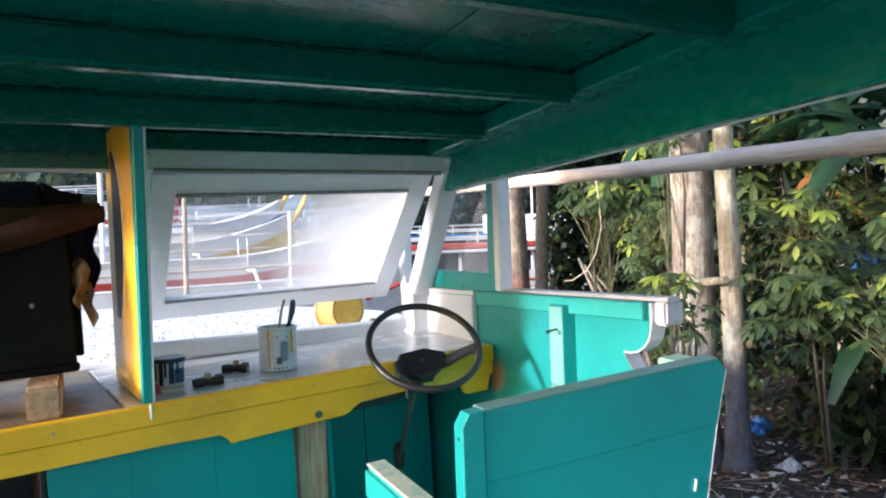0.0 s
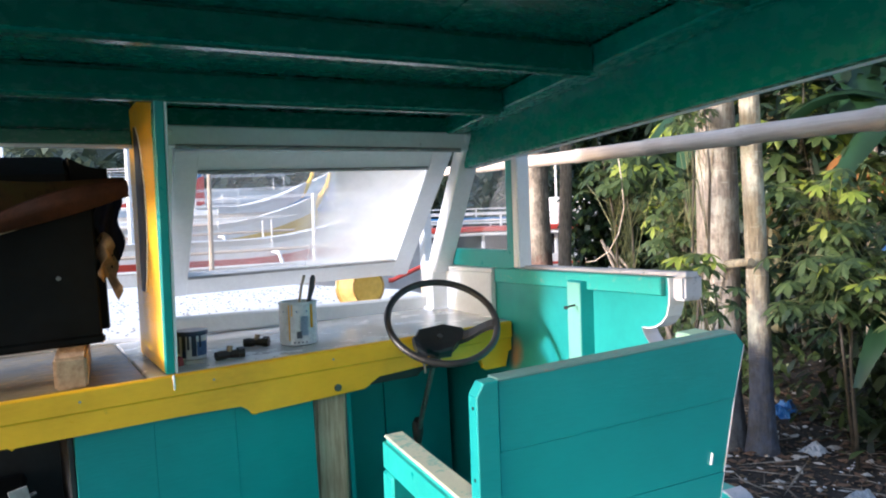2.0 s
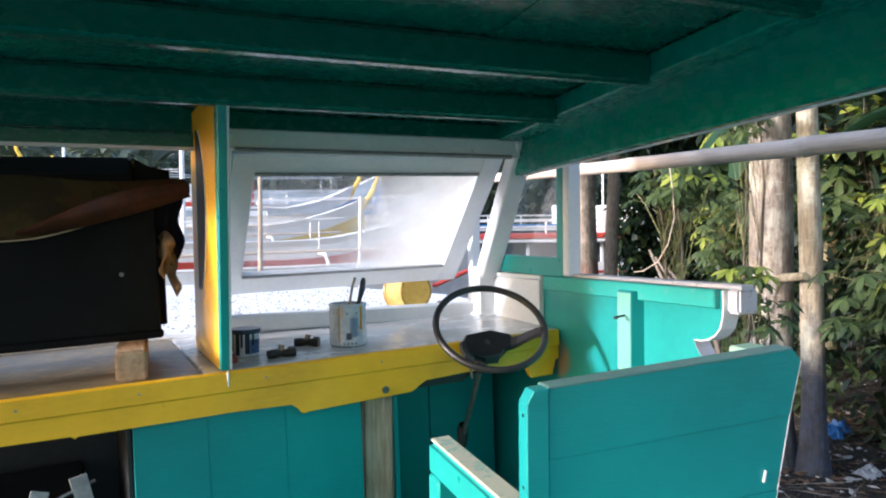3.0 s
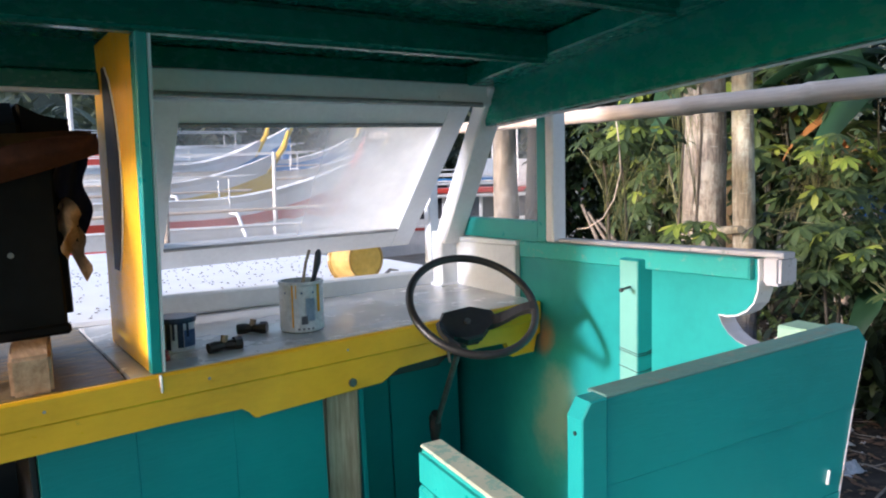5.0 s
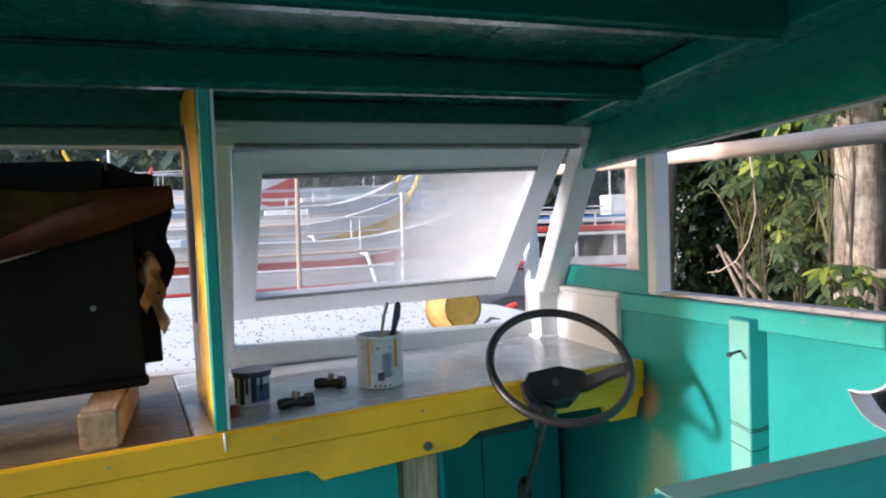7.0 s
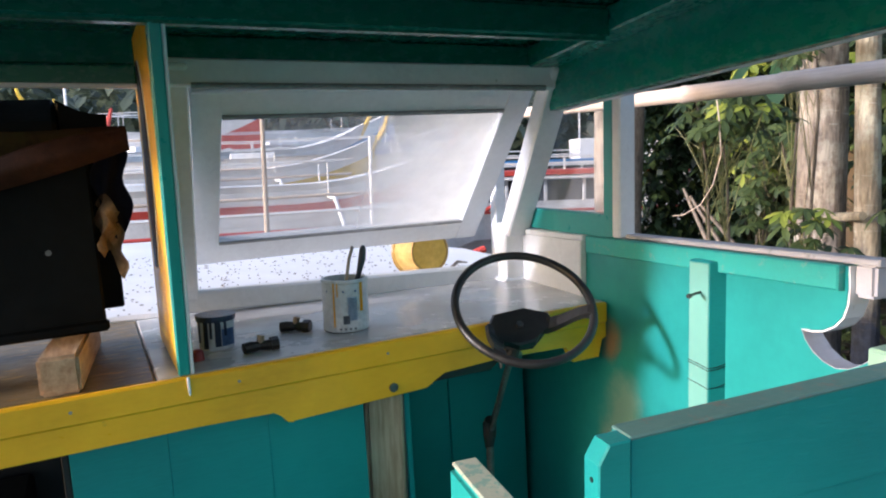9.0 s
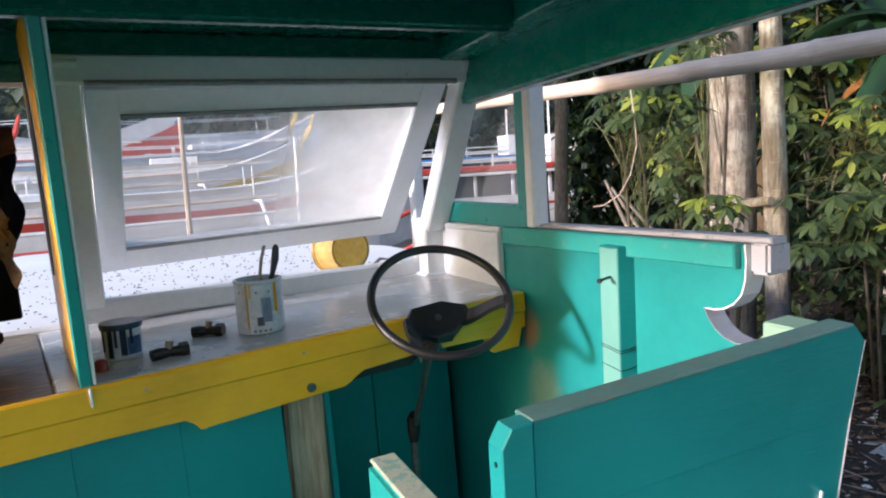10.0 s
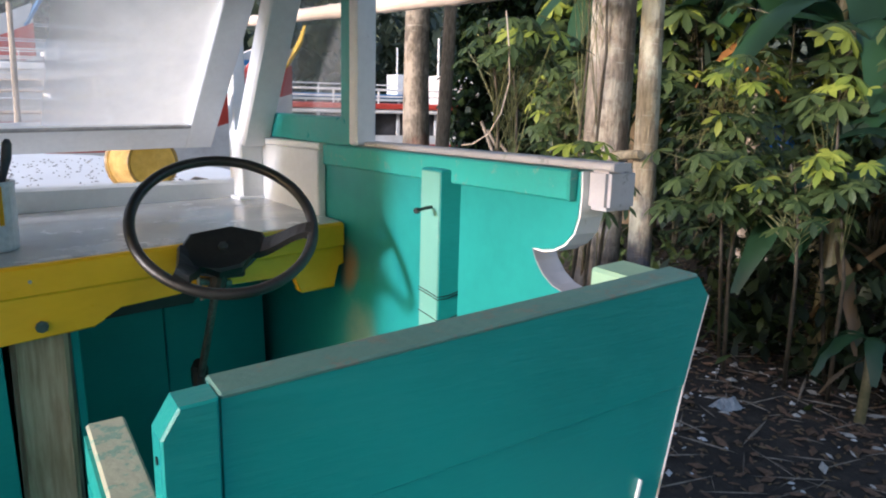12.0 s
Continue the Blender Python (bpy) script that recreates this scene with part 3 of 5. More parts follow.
pst = thing("prop_post", (1.01, 2.44, 0.1), "weathered bare wooden post propping the dashboard", "post")
part("post", box(0.985, 1.078, 2.46, 2.53, 0.1, 0.868, bevel=0.008, seg=2), POST_WOOD, pst)
part("knot_strip", box(1.070, 1.086, 2.475, 2.505, 0.3, 0.80, bevel=0.004), BARK, pst, "dark split bark edge")

# ---- bench ----
PALE_GREEN = painted("pale_green_primer", (0.26, 0.42, 0.30), (0.40, 0.46, 0.38), 0.6, 0.5, (2, 2, 2), seed=17)
B0, B1 = 0.938, 1.548
bench = thing("bench", (B0, 1.533, 0.1), "teal painted plank bench with worn grey top edge", "bench")
for i, (z0, z1) in enumerate(((0.8440, 0.972), (0.6995, 0.8434), (0.5545, 0.6989), (0.41, 0.5539))):
    r = B1 - 0.031 * i + (0.003 if i else 0)
    bm = prism([(B0 + 0.045, z0), (r - (0.028 if z0 > 0.8 else 0.031), z0), (r, z1 - (0.025 if z0 > 0.8 else 0)), (r - (0.02 if z0 > 0.8 else 0), z1), (B0 + 0.045, z1)], "y", 1.523 + 0.0015 * (i % 2), 1.565, bevel=0.0006)
    part("back_plank", bm, TEAL_PANEL, bench)
    e0, e1 = (r - (0.028 if z0 > 0.8 else 0.031), z0), (r, z1 - (0.025 if z0 > 0.8 else 0))
    part("edge_line", prism([e0, (e0[0] + 0.0012, e0[1]), (e1[0] + 0.0012, e1[1]), e1], "y", 1.5225, 1.566, bevel=0), CAP_GREY, bench, "thin bare line along the sawn end")
part("end_stile", prism([(B0, 0.1), (B0, 0.952), (B0 + 0.014, 0.975), (B0 + 0.043, 0.975), (B0 + 0.043, 0.1)], "y", 1.519, 1.553, bevel=0.002), TEAL_PANEL, bench)
part("back_rail", box(B0 + 0.044, B1 - 0.022, 1.5225, 1.5655, 0.9705, 0.9765, bevel=0.002), EDGE_GREY, bench, "rubbed grey top edge")
part("end_block", box(1.47, 1.528, 1.566, 1.64, 0.78, 0.969, bevel=0.004), PALE_GREEN, bench, "pale green primed block behind the back's end")
part("arm_rail", box(B0 - 0.012, B0 + 0.043, 1.575, 2.035, 0.66, 0.745, bevel=0.012, seg=3), TEAL, bench)
part("arm_cap", box(B0 - 0.009, B0 + 0.040, 1.576, 2.025, 0.742, 0.750, bevel=0.0035), PALE, bench, "bare primed top of the arm")
part("front_leg", box(B0 - 0.012, B0 + 0.043, 1.965, 2.033, 0.1, 0.662, bevel=0.006), TEAL, bench)
part("seat", box(B0 + 0.047, 1.50, 1.575, 1.96, 0.48, 0.51, bevel=0.005), TEAL_PANEL, bench)
part("seat_apron", box(B0 + 0.06, B0 + 0.08, 1.58, 1.96, 0.42, 0.478, bevel=0.004), TEAL, bench)
for z in (0.93, 0.80, 0.68):
    part("screw", tube([(B0 + 0.0005, 1.534, z), (B0 - 0.0012, 1.534, z)], 0.0035, 8), BLACK, bench)
part("chip", prism([(1.452, 0.721), (1.456, 0.720), (1.460, 0.742), (1.457, 0.744)], "y", 1.5205, 1.524, bevel=0), WHITE, bench, "white chip in the paint")

for ch in bench.children:  # the bench stands a little askew and its back climbs outboard
    for v in ch.data.vertices:
        v.co.z += max(0, v.co.z) / 0.87 * (0.060 * v.co.x - 0.024)
bench.rotation_euler.z = -0.059
bench.location = (1.021, 1.580, 0.1)

# ---- steering wheel ----
wheel = thing("steering_wheel", (1.285, 2.30, 0.6), "black three-spoked steering wheel on a steel column with greasy rim", "steering wheel")
HUB = Vector((1.332, 2.356, 0.886))
NRM = Vector((-0.173, -0.804, 1.0)).normalized()
ax = Vector((1, 0, 0))
ax = (ax - NRM * ax.dot(NRM)).normalized()
ay = NRM.cross(ax)
WM = Matrix.Translation(HUB) @ Matrix((ax, ay, NRM)).transposed().to_4x4()
RW, rw, DISH = 0.1565, 0.0098, 0.084  # the rim stands proud of the hub


def dished(bm):
    """Lifts the outer ends of a flat spoke up to the rim."""
    for v in bm.verts:
        f = min(1, max(0, (math.hypot(v.co.x, v.co.y) - 0.055) / 0.10))
        v.co.z += DISH * f * f * (3 - 2 * f)
    bm.transform(WM)
    return bm


bm = bmesh.new()
grid = [[bm.verts.new(WM @ Vector(((RW + rw * math.cos(b)) * math.cos(a), (RW + rw * math.cos(b)) * math.sin(a), rw * math.sin(b) + DISH + 0.0012 * math.sin(a * 40)))) for b in [k * math.pi / 5 for k in range(10)]] for a in [j * math.pi / 40 for j in range(80)]]
for j in range(80):
    for k in range(10):
        bm.faces.new((grid[j][k], grid[j][(k + 1) % 10], grid[(j + 1) % 80][(k + 1) % 10], grid[(j + 1) % 80][k]))
part("rim", bm, RUBBER, wheel, smooth=True)
hubpts = [(-0.072, 0.020), (-0.048, 0.048), (0.030, 0.050), (0.082, 0.022), (0.086, -0.008), (0.045, -0.026), (0.022, -0.050), (-0.020, -0.052), (-0.040, -0.034), (-0.070, -0.030)]
bm = prism(hubpts, "z", -0.012, 0.016, bevel=0.005)
bm.transform(WM)
part("hub_pad", bm, RUBBER, wheel)
for p0, p1, w0, w1 in (((-0.052, 0.012), (-0.106, -0.114), 0.027, 0.015), ((0.045, 0.002), (0.147, -0.053), 0.021, 0.014)):
    p0, p1 = Vector(p0), Vector(p1)
    d0 = (p1 - p0).normalized()
    n0 = Vector((-d0.y, d0.x))
    rows_ = []
    bm = bmesh.new()
    for k in range(9):
        f = k / 8
        c, w = p0.lerp(p1, f), w0 + (w1 - w0) * min(1, f * 1.5) + (0.004 if k == 8 else 0)
        rows_.append([bm.verts.new((*(c + n0 * w * q), z)) for q, z in ((-1, -0.006), (-0.8, 0.010), (0.8, 0.010), (1, -0.006))])
    for p, q in zip(rows_, rows_[1:]):
        for k in range(4):
            bm.faces.new((p[k], p[(k + 1) % 4], q[(k + 1) % 4], q[k]))
    bm.faces.new(rows_[0])
    bm.faces.new(rows_[-1][::-1])
    part("spoke", dished(bm), RUBBER, wheel)
part("centre_nut", tube([WM @ Vector((0, 0, 0.015)), WM @ Vector((0, 0, 0.022))], 0.009, 6), STEEL, wheel)
low_end = Vector((1.327, 2.52, 0.573))
d = (low_end - HUB)
part("upper_column", tube([HUB - NRM * 0.01, HUB + d * 0.10 - NRM * 0.02, HUB + d * 0.25], 0.017, 12), RUBBER, wheel)
part("column", tube([HUB + d * 0.12, HUB + d * 0.98], 0.008, 10), STEEL, wheel)
part("switch_box", box(1.335, 1.378, 2.362, 2.40, 0.832, 0.868, bevel=0.004), BLACK, wheel)
part("bracket", tube([HUB + d * 0.22 + Vector((-0.035, 0, 0.01)), HUB + d * 0.24 + Vector((0.03, 0.01, 0))], 0.008, 8), STEEL, wheel)
part("bracket_bolt", tube([HUB + d * 0.22 + Vector((-0.037, -0.004, 0.02)), HUB + d * 0.24 + Vector((-0.032, -0.012, -0.02))], 0.004, 6), STEEL, wheel)
part("clamp", tube([low_end + Vector((-0.003, -0.01, 0.045)), low_end + Vector((0, 0, 0.03)), low_end, low_end + Vector((0, 0.004, -0.035))], [0.013, 0.018, 0.017, 0.011], 10), BLACK, wheel)
part("lower_shaft", tube([low_end + Vector((0, 0, -0.03)), low_end + Vector((0.004, 0.01, -0.2)), low_end + Vector((0.01, 0.02, -0.486))], 0.010, 10), STEEL, wheel)

# ---- loose things on the dashboard ----
TOP = 0.8915


def paint_can(at, r, h, label, drip):
    can = thing("paint_can", at, label, "paint can")
    m = Matrix.Translation(at)
    part("body", lathe([(r * 0.96, 0.002), (r, 0.006), (r, h * 0.5), (r, h - 0.01), (r * 1.03, h - 0.006), (r * 1.03, h), (r * 0.9, h), (r * 0.88, h - 0.012), (r * 0.88, h * 0.35), (0.004, h * 0.35)], m), CANMETAL, can, smooth=False)
    return can


can = paint_can(Vector((0.970, 2.545, TOP)), 0.054, 0.124, "dented pale blue paint can with yellow drips", YELLOW)


def on_can(c, r, a0, a1, z0, z1, proud=0.0012, n=8):
    """A patch that follows the can's curve between two bearings."""
    bm = bmesh.new()
    lo, hi = [], []
    for i in range(n + 1):
        a = radians(a0 + (a1 - a0) * i / n)
        lo.append(bm.verts.new((c.x + (r + proud) * math.cos(a), c.y + (r + proud) * math.sin(a), c.z + z0)))
        hi.append(bm.verts.new((c.x + (r + proud) * math.cos(a), c.y + (r + proud) * math.sin(a), c.z + z1)))
    for i in range(n):
        bm.faces.new((lo[i], lo[i + 1], hi[i + 1], hi[i]))
    bmesh.ops.solidify(bm, geom=bm.faces[:], thickness=0.001)
    return bm


C0 = can.location
part("paint_run", on_can(C0, 0.054, 226, 230, 0.015, 0.122), YELLOW, can, "yellow paint run")
part("paint_run", on_can(C0, 0.054, 294, 303, 0.05, 0.124), YELLOW, can)
part("paint_run", on_can(C0, 0.054, 236, 239, 0.085, 0.122), YELLOW, can)
BLUEPAINT = plain("blue_label_print", (0.05, 0.12, 0.30), (0.12, 0.22, 0.42), 30, 0.4)
GREYPRINT = plain("grey_print", (0.12, 0.14, 0.18), (0.2, 0.22, 0.27), 30, 0.5)
part("label_square", on_can(C0, 0.054, 250, 266, 0.022, 0.042), GREYPRINT, can, "small dark printed square")
for a in (240, 252, 264, 276):
    part("label_bar", on_can(C0, 0.054, a, a + 6, 0.008, 0.013), GREYPRINT, can)
PALEBLUE = plain("pale_blue_print", (0.28, 0.40, 0.56), (0.42, 0.54, 0.68), 30, 0.4)
for a in (205, 250, 280):
    part("label_dot", on_can(C0, 0.054, a, a + 4, 0.096, 0.101), BLUEPAINT, can)
part("label_band", on_can(C0, 0.054, 262, 286, 0.03, 0.085), PALEBLUE, can, "pale blue printed panel on the label")
part("paint_fill", lathe([(0.047, 0.085), (0.046, 0.086), (0.003, 0.087)], Matrix.Translation(C0)), YELLOW, can)
stick = thing("stir_stick", (0.96, 2.545, 0.98), "thin wooden stirring stick standing in the paint can", "stick")
part("stick", tube([(0.967, 2.55, 0.955), (0.980, 2.53, 1.06), (0.987, 2.52, 1.09)], 0.004, 8), RAW, stick)
brush = thing("paint_brush", (0.99, 2.56, 0.98), "dark handled paint brush standing in the can", "paint brush")
part("handle", tube([(0.990, 2.565, 0.96), (1.007, 2.55, 1.02), (1.015, 2.545, 1.055), (1.018, 2.543, 1.08), (1.019, 2.542, 1.088)], [0.007, 0.006, 0.009, 0.008, 0.004], 10), plain("brush_handle_paint", (0.02, 0.03, 0.05), (0.06, 0.07, 0.09), 20, 0.4), brush, smooth=True)

tin = thing("paint_tin", (0.674, 2.548, TOP - 0.0105), "small white paint tin streaked with dark blue paint", "paint tin")
T0 = tin.location
part("body", lathe([(0.036, 0.001), (0.038, 0.005), (0.04, 0.07), (0.042, 0.074), (0.042, 0.078), (0.037, 0.078), (0.036, 0.03), (0.003, 0.03)], Matrix.Translation(T0)), CANMETAL, tin)
NAVY = plain("navy_paint", (0.008, 0.02, 0.06), (0.02, 0.05, 0.12), 20, 0.3)
part("rim_smear", lathe([(0.0425, 0.066), (0.0435, 0.07), (0.0435, 0.0785), (0.036, 0.079)], Matrix.Translation(T0)), NAVY, tin, "dark blue paint round the rim")
for a, w, z in ((200, 12, 0.02), (225, 16, 0.008), (246, 8, 0.03), (262, 18, 0.012), (290, 9, 0.035)):
    part("paint_run", on_can(T0, 0.0398, a, a + w, z, 0.07), NAVY, tin)
part("label_patch", on_can(T0, 0.0395, 282, 330, 0.012, 0.05), BLUEPAINT, tin)


def fitting(at, turn):
    f = thing("pipe_fitting", at, "small dark greasy brass pipe fitting on the shelf", "pipe fitting", "fittings on the shelf")
    m = Matrix.Translation(at) @ Matrix.Rotation(turn, 4, "Z")
    GREASE = plain("greasy_metal", (0.01, 0.01, 0.012), (0.06, 0.045, 0.03), 40, 0.4, 0.5)
    part("body", tube([m @ Vector((-0.036, 0, 0.013)), m @ Vector((-0.02, 0.002, 0.014)), m @ Vector((0, 0.004, 0.014)), m @ Vector((0.03, 0, 0.013))], [0.012, 0.013, 0.010, 0.013], 10), GREASE, f)
    part("collar", tube([m @ Vector((0.022, 0, 0.014)), m @ Vector((0.038, 0, 0.014))], 0.0165, 8), GREASE, f)
    part("branch", tube([m @ Vector((0.0, 0.004, 0.018)), m @ Vector((0.004, 0.006, 0.036))], 0.008, 8), plain("worn_brass", (0.16, 0.10, 0.05), (0.4, 0.32, 0.24), 30, 0.45, 0.6), f)
    return f


fitting(Vector((0.757, 2.452, TOP - 0.008)), 0.15)
fitting(Vector((0.855, 2.590, TOP - 0.005)), -0.5)
red = thing("red_cap", (0.628, 2.452, TOP - 0.0115), "small dull red plastic cap beside the paint tin", "cap")
part("cap", lathe([(0.012, 0.0), (0.014, 0.004), (0.012, 0.022), (0.006, 0.026)], Matrix.Translation((0.628, 2.452, TOP - 0.0115)), 14), plain("dull_red_plastic", (0.16, 0.01, 0.01), (0.28, 0.03, 0.02), 20, 0.5), red)

# wood blocks, black box and cloths on the port end of the shelf
blk = thing("wood_block", (0.385, 2.56, TOP), "sawn square wooden block under the black box", "wood block")
part("block", box(0.373, 0.443, 2.40, 2.80, TOP, 0.966, bevel=0.006, seg=2, m=Matrix.Translation((0.408, 2.6, 0)) @ Matrix.Rotation(-0.10, 4, "Z") @ Matrix.Translation((-0.408, -2.6, 0))), BLOCK, blk)
blk2 = thing("wood_block", (-0.25, 2.6, TOP), "sawn square wooden block under the black box", "wood block")
part("block", box(-0.29, -0.21, 2.42, 2.80, TOP, 0.966, bevel=0.006, seg=2), BLOCK, blk2)
bx = thing("black_box", (0.05, 2.7, 0.966), "black painted wooden box resting on sawn blocks", "box")
part("front", box(-0.38, 0.478, 2.575, 2.60, 0.967, 1.36, bevel=0.005), BLACK_BOX, bx)
part("bottom_moulding", box(-0.385, 0.483, 2.568, 2.60, 0.9665, 0.99, bevel=0.006), BLACK_BOX, bx)
part("side", box(0.45, 0.475, 2.60, 2.84, 0.967, 1.36, bevel=0.004), BLACK_BOX, bx)
part("back", box(-0.38, 0.523, 2.84, 2.865, 0.967, 1.405, bevel=0.004), BLACK_BOX, bx)
part("lid", prism([(2.58, 1.361), (2.87, 1.361), (2.87, 1.418), (2.80, 1.45), (2.66, 1.45), (2.58, 1.40)], "x", -0.38, 0.43, bevel=0.008), BLACK_BOX, bx)
part("lid_end", prism([(0.43, 1.365), (0.523, 1.365), (0.523, 1.415), (0.47, 1.418), (0.43, 1.446)], "y", 2.62, 2.86, bevel=0.005), BLACK_BOX, bx)
for x, z in ((0.06, 1.135), (0.388, 1.14)):
    part("screw_head", tube([(x, 2.576, z), (x, 2.571, z)], 0.006, 8), STEEL, bx)

m, nt, b = base("printed_cloth", 0.9)
c = mixc(nt, ramp(nt, noise_of(nt, 9.0, seed=2), [(0.45, (0, 0, 0)), (0.52, (1, 1, 1))]), (0.030, 0.024, 0.010), ramp(nt, noise_of(nt, 6.0, seed=7), [(0.4, (0.06, 0.048, 0.012)), (0.55, (0.075, 0.030, 0.012)), (0.7, (0.015, 0.015, 0.012))]))
nt.links.new(c, b.inputs["Base Color"])
bump(nt, b, noise_of(nt, 400.0), 0.3, 0.002)
CLOTH = m


def sheet(name, f, nu, nv, material, parent, thick=0.004):
    bm = bmesh.new()
    g = [[bm.verts.new(f(i / nu, j / nv)) for j in range(nv + 1)] for i in range(nu + 1)]
    for i in range(nu):
        for j in range(nv):
            bm.faces.new((g[i][j], g[i + 1][j], g[i + 1][j + 1], g[i][j + 1]))
    bmesh.ops.solidify(bm, geom=bm.faces[:], thickness=thick)
    return part(name, bm, material, parent, smooth=True)


cloth = thing("cloth", (0.1, 2.6, 1.36), "brown and yellow printed cloth draped over the black box", "cloth")


def drape(u, v):
    """Hangs straight at the port end; its hem lifts and curls forward like a brim at the other."""
    x = -0.40 + 0.955 * u
    lift = max(0, (u - 0.62) / 0.38)
    low_ = 1.247 + 0.010 * math.sin(u * 9) + 0.085 * lift ** 1.4
    top_ = 1.392 - 0.012 * lift + 0.006 * math.sin(u * 14)
    y = 2.566 - 0.010 * v - 0.008 * math.sin(u * 19 + v * 2) * v - 0.055 * lift * v ** 2
    return Vector((x, y, top_ + (low_ - top_) * v))


sheet("drape", drape, 48, 8, CLOTH, cloth)


def fold(u, v):
    x = 0.16 + 0.392 * u
    lift = max(0, ((x + 0.40) / 0.955 - 0.62) / 0.38)
    return Vector((x, 2.550 - 0.060 * lift - 0.016 * math.sin(v * math.pi), 1.249 + 0.086 * lift ** 1.4 + (0.012 + 0.055 * math.sin(u * 2.6)) * v))


sheet("rolled_edge", fold, 16, 8, plain("rust_cloth", (0.025, 0.009, 0.005), (0.075, 0.024, 0.010), 14, 0.9), cloth)
part("hem", tube([drape(i / 40, 1.0) + Vector((0, -0.002, 0)) for i in range(41)], 0.0022, 6), plain("cream_hem", (0.22, 0.18, 0.12), (0.36, 0.31, 0.22), 20, 0.9), cloth, "cream stitched hem")
rag = thing("blue_rag", (0.50, 2.62, 1.2), "dark navy rag hanging beside the black box", "rag")
sheet("rag", lambda u, v: Vector((0.485 + 0.065 * u + 0.008 * math.sin(v * 9), 2.60 + 0.06 * u + 0.012 * math.sin(u * 11), 1.36 - (0.15 + 0.06 * math.sin(u * 3)) * v)), 10, 10, plain("navy_cloth", (0.006, 0.010, 0.03), (0.015, 0.02, 0.05), 18, 0.9), rag)
tan = thing("tan_rag", (0.50, 2.62, 1.15), "crumpled tan rag hanging beside the black box", "rag")
sheet("rag", lambda u, v: Vector((0.482 + 0.045 * u + 0.006 * math.sin(v * 14 + u * 3), 2.59 + 0.03 * math.sin(u * 7 + v * 5), 1.23 + 0.02 * math.sin(u * 5) - (0.11 + 0.03 * u) * v)), 10, 12, plain("tan_cloth", (0.30, 0.20, 0.11), (0.52, 0.38, 0.24), 22, 0.95), tan)


def nest(thing_, host, *names):
    """Hangs pieces that sit on one part of a thing under that part."""
    on = next(o for o in thing_.children if o.name.split(".")[0] == host)
    for o in [o for o in thing_.children if o.name.split(".")[0] in names]:
        o.parent = on


nest(wheel, "hub_pad", "centre_nut")
nest(wheel, "upper_column", "switch_box", "bracket", "bracket_bolt")
nest(can, "body", "paint_run", "label_square", "label_bar", "label_dot", "label_band")
nest(tin, "body", "rim_smear", "paint_run", "label_patch")
nest(bench, "arm_rail", "arm_cap")
nest(bench, "end_stile", "screw")
nest(bx, "front", "screw_head", "bottom_moulding")
nest(cloth, "drape", "hem", "rolled_edge")
nest(wall, "rib", "rib_face")
nest(wall, "side_planking", "scroll_end", "scoop_edge", "scroll_foot", "cap_strip")
nest(dash, "valance", "valance_bolt")
nest(dash, "lip", "lip_nail", "drip")
nest(pil, "board", "motif_border", "motif")

# hold below the shelf; its dark is put into an added black crate
stow = thing("hold_clutter", (0.2, 2.7, 0.1), "pale plastic scraps on an added black crate that darkens the open hold", "crate")
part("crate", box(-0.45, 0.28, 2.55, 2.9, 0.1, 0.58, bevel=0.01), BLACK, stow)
for x, z, r in ((0.17, 0.60, 0.3), (0.27, 0.62, -0.2)):
    part("scrap", box(x - 0.02, x + 0.02, 2.50, 2.504, z - 0.04, z + 0.04, bevel=0.001, m=Matrix.Translation((x, 2.5, z)) @ Matrix.Rotation(r, 4, "Y") @ Matrix.Translation((-x, -2.5, -z))), GREY, stow, "dull plastic scrap")
part("rod", tube([(0.05, 2.505, 0.55), (0.30, 2.505, 0.64)], 0.005, 6), STEEL, stow)

# the dashboard stands slightly askew to the cabin and dips to port; all that is fixed to it or lies on its port end goes with it
ASKEW = Matrix.Translation((1.03, 2.377, 0.785)) @ Matrix.Rotation(0.09, 4, "Z") @ Matrix.Rotation(-0.026, 4, "Y") @ Matrix.Translation((-1.03, -2.377, -0.785))
for t in (dash, low_wall, pil, blk, blk2, bx, cloth, rag, tan, stow):
    t.matrix_world = ASKEW @ t.matrix_world

# ---- foredeck ----
deck = part("foredeck", prism([(-0.62, 2.985), (1.72, 2.985), (1.86, 3.3), (1.84, 3.85), (1.5, 4.6), (0.78, 5.25), (0.32, 5.25), (-0.40, 4.6), (-0.74, 3.85), (-0.76, 3.3)], "z", 0.80, 0.893, bevel=0.01), DECK)
tagged(deck, "sunlit white painted foredeck littered with dry bits", "deck", kind="structure")
hullp = part("hull", prism([(-0.62, -1.6), (1.72, -1.6), (1.72, 2.985), (1.84, 3.3), (1.80, 3.85), (1.46, 4.6), (0.75, 5.2), (0.35, 5.2), (-0.36, 4.6), (-0.70, 3.85), (-0.74, 3.3), (-0.62, 2.985)], "z", -0.6, 0.06, bevel=0.01), WHITE)
tagged(hullp, "white painted lower hull of the beached boat", "hull", kind="structure")
bows = part("bow_sides", prism([(-0.62, 2.995), (1.72, 2.995), (1.84, 3.3), (1.80, 3.85), (1.46, 4.6), (0.75, 5.2), (0.35, 5.2), (-0.36, 4.6), (-0.70, 3.85), (-0.74, 3.3)], "z", 0.062, 0.798, bevel=0.005), TEAL)
tagged(bows, "teal painted bow sides of the boat", "hull", kind="structure")
rng = random.Random(4)
vs, fs = [], []
